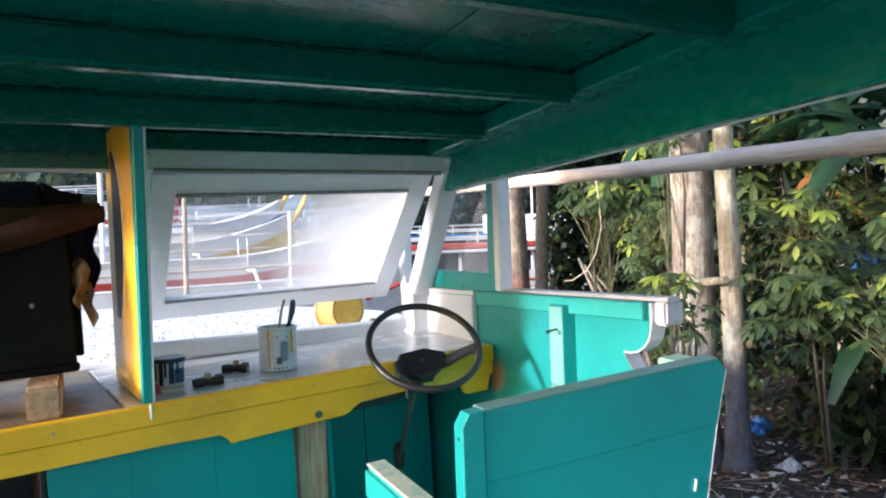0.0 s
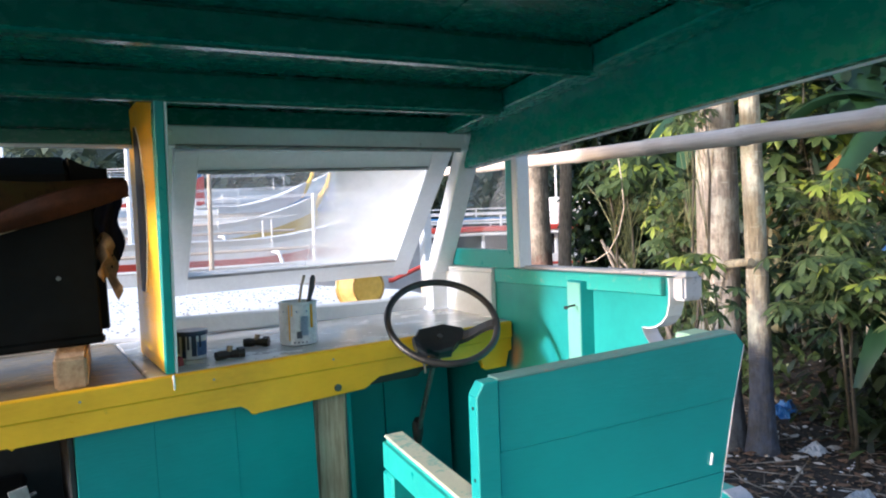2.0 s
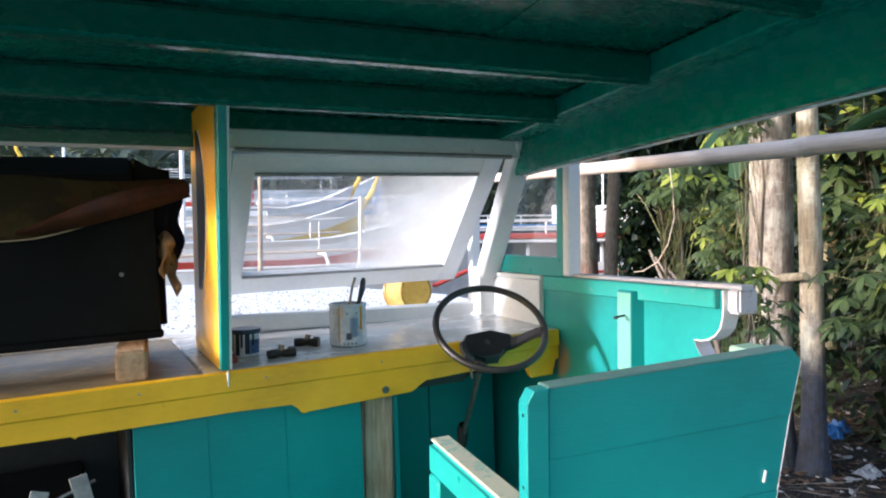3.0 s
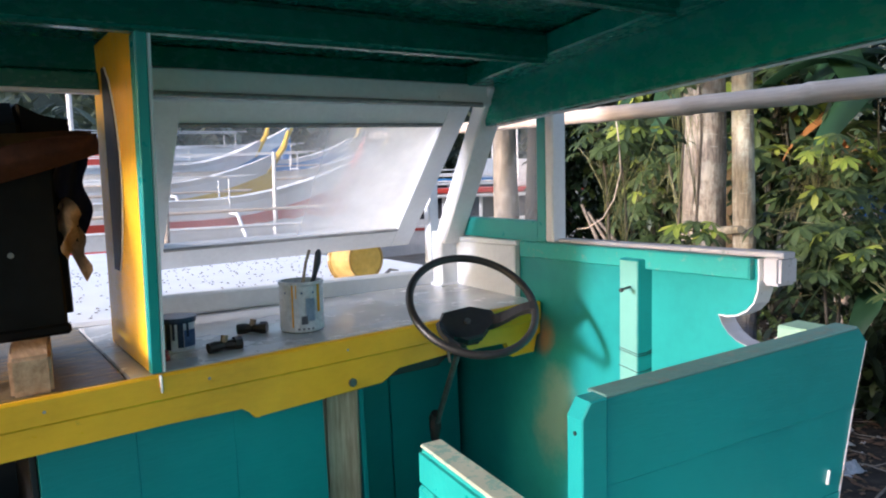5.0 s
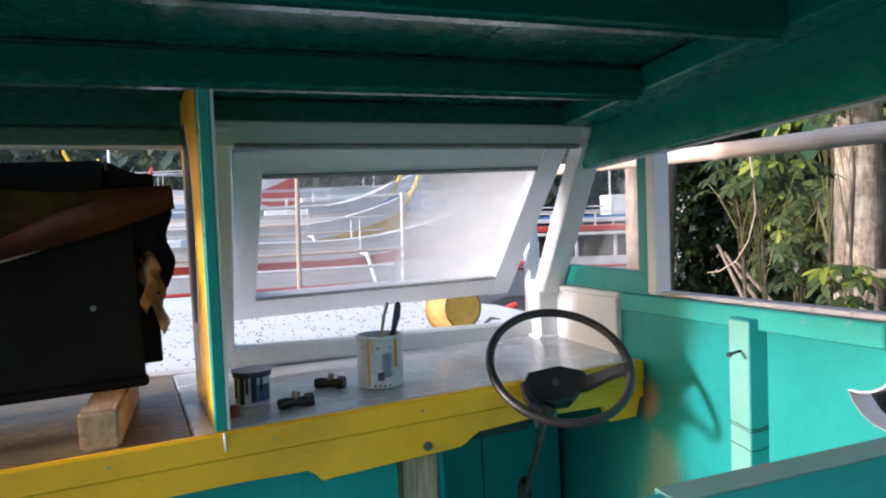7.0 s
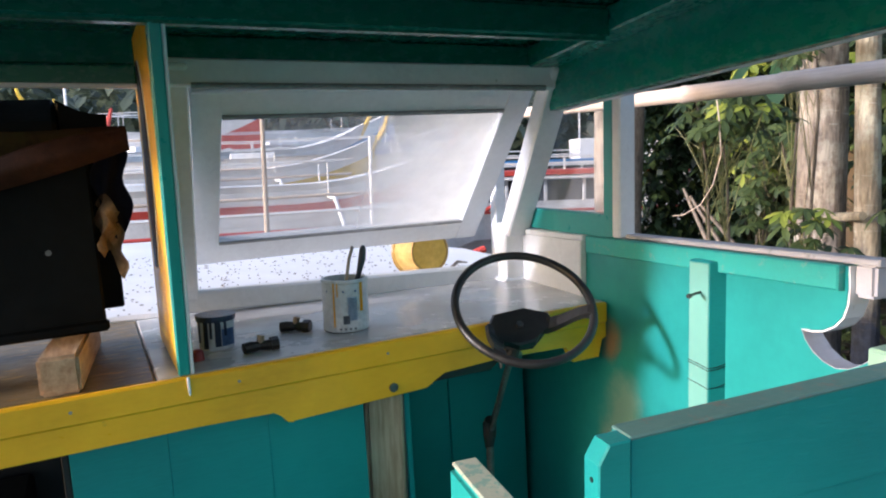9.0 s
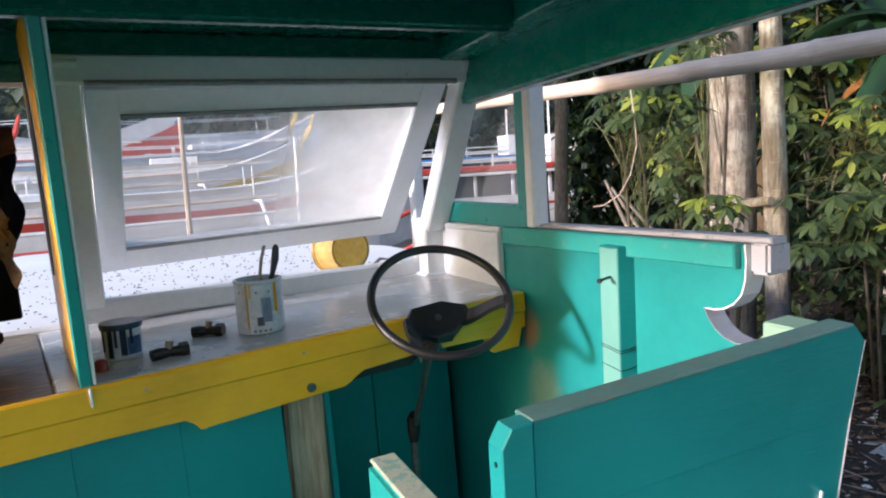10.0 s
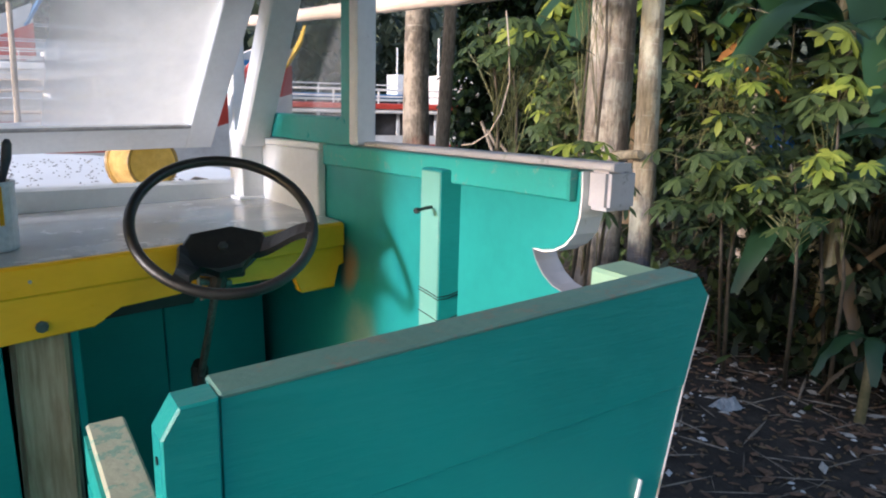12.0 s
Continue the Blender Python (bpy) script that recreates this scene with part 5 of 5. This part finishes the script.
# deep undergrowth behind: leaves piled in drifts, thinning upwards
def undergrowth(name, spots, count, mat_, size, label, seed):
    rng = random.Random(seed)
    vs, fs = [], []
    for _ in range(count):
        x, y, r, h0, h1 = rng.choice(spots)
        x, y = swing(x, y)
        z = h0 + (h1 - h0) * rng.random() ** 1.1
        k = r * (0.6 + 0.4 * noise.noise(Vector((x, y, z * 1.5))))
        c = Vector((x + rng.gauss(0, k), y + rng.gauss(0, k), gz(x, y) + z))
        d = Vector((rng.uniform(-1, 1), rng.uniform(-1, 1), rng.uniform(-0.7, 0.25))).normalized()
        leaflet(vs, fs, c, d, Vector((0, 0, 1)), rng.uniform(0.6, 1.3) * size, size * rng.uniform(0.16, 0.3), 0.35)
    return tagged(mesh_of(name, vs, fs, mat_), label, "undergrowth", kind="stuff")


spots = [(10.5 + 0.6 * math.sin(i * 2.1), -1.5 + i * 0.95, 0.75, 0, 6.5) for i in range(13)]
spots += [(11.4 + 0.3 * i, 10.2 + i * 0.6, 0.8, 0, 6.5) for i in range(5)]
undergrowth("undergrowth", spots, 15000, LEAF_DARK, 0.36, "dense undergrowth behind the shrubs, its leaves coloured dark for shade", 3)
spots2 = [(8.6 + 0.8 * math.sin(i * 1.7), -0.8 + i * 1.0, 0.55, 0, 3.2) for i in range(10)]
undergrowth("thicket", spots2, 5000, LEAF_DARK, 0.2, "thicket of shrubs and saplings, its leaves darkened for shade", 5)
spots3 = [(6.9 + 0.9 * math.sin(i * 2.7), 0.6 + i * 0.75, 0.5, 0, 0.5) for i in range(11)] + [(7.5, 8.4, 0.7, 0, 0.6), (8.2, 9.0, 0.7, 0, 0.7)]
undergrowth("ground_plants", spots3, 3200, LEAF, 0.12, "low green weeds over the soil", 6)

front_spots = [(5.7, 2.3, 0.2, 0.0, 0.7), (5.8, 2.9, 0.22, 0.0, 0.8), (5.9, 3.5, 0.22, 0.0, 1.0), (6.3, 2.4, 0.3, 0.0, 1.4), (6.4, 3.2, 0.3, 0.0, 1.7), (6.3, 4.1, 0.3, 0.0, 1.7)]
undergrowth("thicket", front_spots, 1500, LEAF_SHADE, 0.15, "leaves under the cassava, coloured dark green for shade", 12)
spots4 = [(8.05, 9.4, 0.28, 0, 3.8), (8.6, 9.3, 0.35, 0, 4.0), (9.2, 9.1, 0.4, 0, 4.2)]
undergrowth("thicket", spots4, 3000, LEAF_DARK, 0.22, "green thicket beside the beach trunks, its leaves darkened for shade", 8)
undergrowth("thicket", spots4, 900, LEAF, 0.2, "greener saplings in the thicket by the beach", 9)

vine = thing("vine", near(3.3, 4.1), "thin pale vine hanging in a loop from the leaves", "vine")
part("stem", tube([(3.30, 3.88, 1.62), (3.31, 3.86, 1.45), (3.325, 3.86, 1.28), (3.32, 3.91, 1.12), (3.30, 3.98, 1.01), (3.27, 4.08, 0.95), (3.26, 4.16, 0.94)], [0.0035, 0.004, 0.004, 0.004, 0.004, 0.0035, 0.003], 7), RAW, vine, smooth=True)
for i, (x, y, dx) in enumerate(((4.42, 5.40, 0.10), (4.50, 5.32, 0.02), (4.58, 5.22, -0.05))):
    st = thing("dead_stick", near(x, y), "grey dead stick leaning in the undergrowth", "stick", "leaning sticks")
    part("stick", tube([near(x + 0.25, y - 0.45, -0.03), (x + 0.12, y - 0.2, 0.45), (x - 0.05 + dx, y + 0.1, 1.02 - 0.06 * i)], [0.022, 0.02, 0.012], 7), BARK, st)

far_spots = [(-16 + i * 1.5, 33 + 3 * math.sin(i * 1.9), 1.3, 0, 6.5 + 1.5 * math.sin(i * 2.3)) for i in range(32)]
undergrowth("far_woods", far_spots, 9000, LEAF_FAR, 0.9, "green trees along the far edge of the beach, haze put into their colour", 15)

# litter thrown under the plants
litter("pale_debris", 260, plain("pale_husk", (0.30, 0.28, 0.25), (0.62, 0.60, 0.56), 10, 0.6), 0.015, 0.06, (0.3, 0.9), "pale husks, paper and plastic under the plants", (3.9, 6.6, 1.6, 5.2))
litter("dead_sticks", 260, plain("dead_stick", (0.12, 0.10, 0.08), (0.36, 0.31, 0.25), 20, 0.9), 0.06, 0.26, (0.02, 0.05), "bleached dead sticks lying under the plants", (3.6, 6.8, 1.4, 5.2))
litter("brown_husks", 1500, plain("brown_husk", (0.06, 0.035, 0.02), (0.20, 0.12, 0.075), 10, 0.8), 0.015, 0.06, (0.25, 0.6), "brown husks and leaf shreds on the soil", (3.7, 7.0, 1.4, 5.4))
BLUE_PLASTIC = plain("blue_plastic", (0.02, 0.10, 0.34), (0.04, 0.20, 0.55), 9, 0.35)


def crumpled(name, at_, size, tall, material, label, category, seed):
    """A crumpled sheet heaped up in folds."""
    rng = random.Random(seed)
    t = thing(name, at_, label, category)
    n = 14
    vs, fs = [], []
    for i in range(n + 1):
        for j in range(n + 1):
            u, v = i / n * 2 - 1, j / n * 2 - 1
            k = max(0, 1 - (u * u + v * v) * 0.5)
            w = noise.noise(Vector((u * 2.3 + seed, v * 2.3, 0))) + 0.5 * noise.noise(Vector((u * 6, v * 6, seed)))
            vs.append((u * size * (1 + 0.25 * w), v * size * 0.8 * (1 - 0.25 * w), max(0.0, tall * (k * 0.7 + 0.45 * w) * k)))
    for i in range(n):
        for j in range(n):
            q = i * (n + 1) + j
            fs.append((q, q + n + 1, q + n + 2, q + 1))
    mesh_of("sheet", vs, fs, material, t)
    return t


crumpled("plastic_bag", at(6.05, 4.5), 0.14, 0.16, BLUE_PLASTIC, "crumpled blue plastic bag on the littered soil", "bag", 2)
crumpled("plastic_bag", at(5.35, 3.75), 0.10, 0.09, plain("pale_bag", (0.4, 0.42, 0.44), (0.62, 0.64, 0.66), 9, 0.4), "crumpled pale plastic bag on the littered soil", "bag", 5)
crumpled("plastic_bag", at(4.75, 3.05), 0.09, 0.08, plain("grey_bag", (0.22, 0.24, 0.26), (0.5, 0.52, 0.55), 9, 0.4), "crumpled grey plastic bag on the dark soil", "bag", 8)
sack = thing("tarpaulin", at(7.5, 4.25), "blue tarpaulin scrap hanging on a stake among the leaves", "tarpaulin")
part("stake", tube([at(7.5, 4.25, -0.05), at(7.52, 4.25, 1.75)], [0.025, 0.018], 8), RAW, sack)
vs, fs = [], []
for i in range(9):
    for j in range(9):
        u, v = i / 8 - 0.5, j / 8
        vs.append((-0.05 + 0.07 * math.sin(u * 9 + v * 2) * v, u * 0.34 * (0.45 + 0.6 * v), 1.72 - 0.42 * v + 0.03 * math.sin(u * 13)))
fs = [(i * 9 + j, i * 9 + j + 9, i * 9 + j + 10, i * 9 + j + 1) for i in range(8) for j in range(8)]
mesh_of("sheet", vs, fs, BLUE_PLASTIC, sack)
log = thing("log", at(6.45, 3.2), "short weathered log lying in the weeds", "log")
part("trunk", tube([at(6.35, 3.42, 0.06), at(6.42, 3.25, 0.065), at(6.5, 2.95, 0.06)], [0.07, 0.075, 0.065], 12), RAW, log)

RUST_LEAF = foliage("rust_brown_leaf", (0.16, 0.07, 0.02), (0.42, 0.19, 0.05), 0.6)
dead = thing("dead_leaves", at(8.0, 4.8), "rust-brown dead banana leaves hanging on their stalk", "dead leaves")
part("stalk", tube([at(8.0, 4.8, -0.05), at(8.02, 4.8, 1.2), at(7.98, 4.78, 2.45)], [0.08, 0.07, 0.04], 10), RAW, dead)
rng = random.Random(23)
for i in range(9):
    a = 2.6 + i * 0.42
    h = Vector((math.cos(a), math.sin(a), 0))
    vs, fs = [], []
    L = rng.uniform(0.5, 0.95)
    for k in range(9):
        f = k / 8
        c = Vector((0, 0, 2.35 - 0.09 * i)) + h * (L * 0.75 * f) + Vector((0, 0, 0.22 * f - L * 0.85 * f * f))
        w = 0.085 * math.sin(math.pi * min(1, f + 0.08)) + 0.006
        sd = Vector((-h.y, h.x, 0))
        for sg in (-1, 0, 1):
            vs.append(tuple(c + sd * sg * w - Vector((0, 0, abs(sg) * w * 0.8)) + Vector((rng.uniform(-1, 1), rng.uniform(-1, 1), rng.uniform(-1, 1))) * 0.014))
    for k in range(8):
        j = 3 * k
        fs += [(j, j + 1, j + 4, j + 3), (j + 1, j + 2, j + 5, j + 4)]
    mesh_of("leaf", vs, fs, RUST_LEAF, dead, smooth=True)
b5 = banana(at(5.25, 2.5), 9, 0.5, 4)

# ---- beached boats and the far shore ----
def paintm(name, c):
    return painted(name, c, tuple(x * 0.6 for x in c), 0.7, 0.4, seed=sum(c) * 9)


HW, HR, HB, HY, HT = (paintm(n, c) for n, c in (("boat_white", (0.78, 0.78, 0.78)), ("boat_red", (0.55, 0.07, 0.05)), ("boat_blue", (0.05, 0.22, 0.5)), ("boat_yellow", (0.75, 0.5, 0.04)), ("boat_teal", (0.03, 0.42, 0.38))))


def bangka(at_, turn, L, W, H, hullm, stripem, prowm, label, arms=3, mast=True, floats=True):
    """A slim outrigger boat: hull with raised ends, stripe, cross arms and bamboo floats."""
    at_ = Vector((*swing(at_.x, at_.y), at_.z))
    turn += 0.05
    t = thing("outrigger_boat", at_, label, "boat", "beached boats")
    M = Matrix.Translation(at_) @ Matrix.Rotation(turn, 4, "Z")
    def hull(z0, z1, out=0.0):
        bm = bmesh.new()
        rows = []
        for i in range(25):
            f = i / 24 * 2 - 1
            w = W / 2 * max(0.02, 1 - abs(f) ** 3.2) + out
            lift = H * 0.28 * max(0, abs(f) - 0.5) ** 2 * 4
            rows.append([bm.verts.new(M @ Vector((f * L / 2, y_, z_))) for y_, z_ in ((-w, z1 + lift), (-w * 0.85, z0 + lift * 0.7), (w * 0.85, z0 + lift * 0.7), (w, z1 + lift))])
        for a, b_ in zip(rows, rows[1:]):
            for k in range(4):
                bm.faces.new((a[k], a[(k + 1) % 4], b_[(k + 1) % 4], b_[k]))
        bm.faces.new(rows[0])
        bm.faces.new(rows[-1][::-1])
        return bm
    part("hull", hull(0.0, H), hullm, t)
    part("stripe", hull(H * 0.72, H * 0.9, 0.012), stripem, t)
    part("gunwale", hull(H * 1.0, H * 1.05, 0.02), HW, t)
    for s in (-1, 1):
        part("prow", tube([M @ Vector((s * L * 0.485, 0, H * 1.15)), M @ Vector((s * L * 0.52, 0, H * 1.4)), M @ Vector((s * L * 0.53, 0, H * 1.55))], [W * 0.07, W * 0.06, W * 0.03], 6), prowm, t)
    for i in range(0, arms, 3):
        x = (i - (arms - 1) / 2) * L * 0.6 / max(1, arms - 1)
        part("cross_arm", tube([M @ Vector((x, -W * 2.6, H * 0.5)), M @ Vector((x, -W, H * 0.95)), M @ Vector((x, W, H * 0.95)), M @ Vector((x, W * 2.6, H * 0.5))], 0.024, 8), HW, t)
    if floats:
        for s in (-1, 1):
            part("float", tube([M @ Vector((-L * 0.42, s * W * 2.6, H * 0.5)), M @ Vector((L * 0.36, s * W * 2.6, H * 0.42)), M @ Vector((L * 0.46, s * W * 2.6, H * 0.6))], 0.04, 8), stripem, t)
    for s in (-1, 1):
        part("hand_rail", tube([M @ Vector((-L * 0.32, s * W * 0.45, H * 1.22)), M @ Vector((0, s * W * 0.47, H * 1.2)), M @ Vector((L * 0.34, s * W * 0.4, H * 1.24))], 0.011, 6), HW, t)
        for k in range(3):
            x = (k - 1) * L * 0.3
            part("rail_post", tube([M @ Vector((x, s * W * 0.45, H * 0.98)), M @ Vector((x, s * W * 0.46, H * 1.21))], 0.010, 6), HW, t)
        for k in range(4):
            part("bamboo_walk", tube([M @ Vector((-L * (0.30 + 0.03 * k), s * W * (1.2 + 0.4 * k), H * (0.93 - 0.09 * k))), M @ Vector((L * (0.42 - 0.04 * k), s * W * (1.2 + 0.4 * k), H * (0.99 - 0.11 * k)))], 0.022, 6), (BAMBOO, HW, stripem, prowm)[k], t)
    if mast:
        part("mast", tube([M @ Vector((L * 0.1, 0, H * 0.8)), M @ Vector((L * 0.1, 0, H + 1.5))], 0.03, 8), HW, t)
    part("thwart", box(-0.4, 0.4, -W * 0.4, W * 0.4, H * 0.9, H * 1.1, bevel=0.02, m=M), HW, t)
    return t


G = -0.6
for x, y, turn, L, H, hm, sm, pm, lab, mast in (
        (0.5, 10.4, -0.12, 8.5, 1.60, HW, HR, HR, "white outrigger boat with a red stripe on the sand", True),
        (0.2, 13.0, -0.05, 9.0, 1.80, HW, HY, HY, "white outrigger boat with a yellow band on the sand", False),
        (2.9, 14.6, -0.20, 9.0, 2.0, HW, HR, HY, "white outrigger boat with a red band and a yellow prow", False),
        (1.2, 16.5, 0.22, 10.0, 2.2, HW, HB, HY, "white and blue outrigger boat up the beach", False),
        (-4.2, 15.0, 0.10, 9.0, 2.0, HW, HT, HR, "white and teal outrigger boat on the sand", False),
        (4.6, 20.0, -0.05, 10.0, 2.4, HB, HW, HY, "blue outrigger boat with a white stripe", False),
        (-1.5, 20.0, -0.2, 11.0, 2.7, HW, HR, HB, "white outrigger boat with a red stripe and blue prow", True),
        (4.0, 23.5, 0.15, 11.0, 2.9, HW, HB, HY, "white outrigger boat with a blue stripe near the hill", False),
        (-5.0, 9.5, -0.35, 6.0, 1.0, HT, HW, HW, "teal outrigger boat beside the white ones", False)):
    bo = bangka(Vector((x, y, G)), turn, L, 0.9, H, hm, sm, pm, lab, 4, mast)
    if y == 10.4:  # unreadable lettering on a yellow band
        M = Matrix.Translation((*swing(x, y), G)) @ Matrix.Rotation(turn + 0.05, 4, "Z")
        part("name_band", box(-1.6, 0.1, -0.475, -0.45, 0.80, 1.05, bevel=0.004, m=M), HY, bo, "yellow name band")
        for k in range(6):
            part("letter_bar", box(-1.4 + k * 0.2, -1.29 + k * 0.2, -0.479, -0.4755, 0.86, 1.0, bevel=0, m=M), HW, bo)


# Dark colour stands for the shade inside the saloon.
SALOON = plain("shaded_saloon", (0.03, 0.03, 0.035), (0.10, 0.10, 0.11), 3, 0.7)


def passenger_boat(at_, turn, L, label, roofm):
    at_ = Vector((*swing(at_.x, at_.y), at_.z))
    turn += 0.05
    t = thing("passenger_boat", at_, label, "boat", "passenger boats")
    M = Matrix.Translation(at_) @ Matrix.Rotation(turn, 4, "Z")
    bm = bmesh.new()
    add_prism(bm, [(-L / 2, 0.1), (-L / 2 + 0.5, -0.0), (L / 2 - 0.9, 0.0), (L / 2, 0.95), (L / 2 - 0.2, 0.95), (-L / 2, 0.8)], "y", -0.8, 0.8, bevel=0.03)
    bm.transform(M)
    part("hull", bm, HW, t)
    part("rub_strake", box(-L / 2, L / 2 - 0.2, -0.83, 0.83, 0.74, 0.80, bevel=0.01, m=M), roofm, t)
    for i in range(9):
        for s in (-0.72, 0.72):
            x = -L / 2 + 0.3 + i * (L - 1.6) / 8
            part("post", box(x - 0.035, x + 0.035, s - 0.03, s + 0.03, 0.78, 1.5, bevel=0.005, m=M), HW, t)
    part("side_board", box(-L / 2 + 0.2, L / 2 - 1.2, -0.76, -0.72, 0.8, 1.0, bevel=0.005, m=M), HW, t)
    part("saloon", box(-L / 2 + 0.4, L / 2 - 1.4, -0.6, 0.6, 0.8, 1.49, bevel=0.02, m=M), SALOON, t, "dark box standing for the shaded inside of the passenger saloon")
    part("roof", box(-L / 2, L / 2 - 0.9, -0.95, 0.95, 1.5, 1.58, bevel=0.02, m=M), HW, t)
    part("roof_band", box(-L / 2 - 0.02, L / 2 - 0.88, -0.97, 0.97, 1.60, 1.72, bevel=0.01, m=M), roofm, t)
    for i in range(8):
        x = -L / 2 + 0.3 + i * (L - 1.8) / 7
        part("rail_post", box(x - 0.02, x + 0.02, -0.92, -0.88, 1.72, 2.0, bevel=0.004, m=M), HW, t)
    for z in (1.86, 2.0):
        part("rail", box(-L / 2 + 0.2, L / 2 - 1.3, -0.93, -0.88, z, z + 0.04, bevel=0.005, m=M), HW, t)
    part("wheelhouse", box(L * 0.16, L * 0.28, -0.5, 0.5, 1.72, 2.4, bevel=0.03, m=M), HW, t)
    for x in (L * 0.18, L * 0.25):
        part("flag_pole", tube([M @ Vector((x, 0, 2.38)), M @ Vector((x, 0, 3.3))], 0.025, 6), HW, t)
    return t


passenger_boat(Vector((10.4, 15.6, G - 0.05)), -0.35, 9.0, "white passenger boat with a red roof band and railings", HR)
passenger_boat(Vector((13.5, 22.0, G + 0.2)), -0.25, 10.0, "white passenger boat with a blue roof behind the red one", HB)
for i, (x, y, h) in enumerate(((1.9, 8.3, 1.9), (3.35, 9.2, 1.65), (0.2, 9.5, 1.8))):
    x, y = swing(x, y)
    p = thing("mooring_pole", (x, y, G), "upright grey bamboo pole standing in the sand", "pole", "poles in the sand")
    part("pole", tube([(x, y, G - 0.1), (x + 0.03, y, G + 1.2), (x + 0.05, y, G + h + 0.6)], [0.032, 0.028, 0.022], 8), HW if i == 1 else RAW, p)

bm = bmesh.new()
prev = None
for i in range(81):
    a = radians(20 + 120 * i / 80)
    x, y = 70 * math.cos(a), 70 * math.sin(a)
    h = 13 + 4 * noise.noise(Vector((i * 0.13, 0, 0))) + 1.6 * noise.noise(Vector((i * 0.9, 3, 0)))
    cur = [bm.verts.new((x, y, -1)), bm.verts.new((x, y, h)), bm.verts.new((x * 1.5, y * 1.5, h * 1.9))]
    if prev:
        bm.faces.new((prev[0], cur[0], cur[1], prev[1]))
        bm.faces.new((prev[1], cur[1], cur[2], prev[2]))
    prev = cur
hill = part("backdrop", bm, plain("far_woods", (0.03, 0.042, 0.036), (0.085, 0.105, 0.085), 0.6, 0.95))
tagged(hill, "hazy dark wooded hillside behind the beach", "hill", kind="structure")
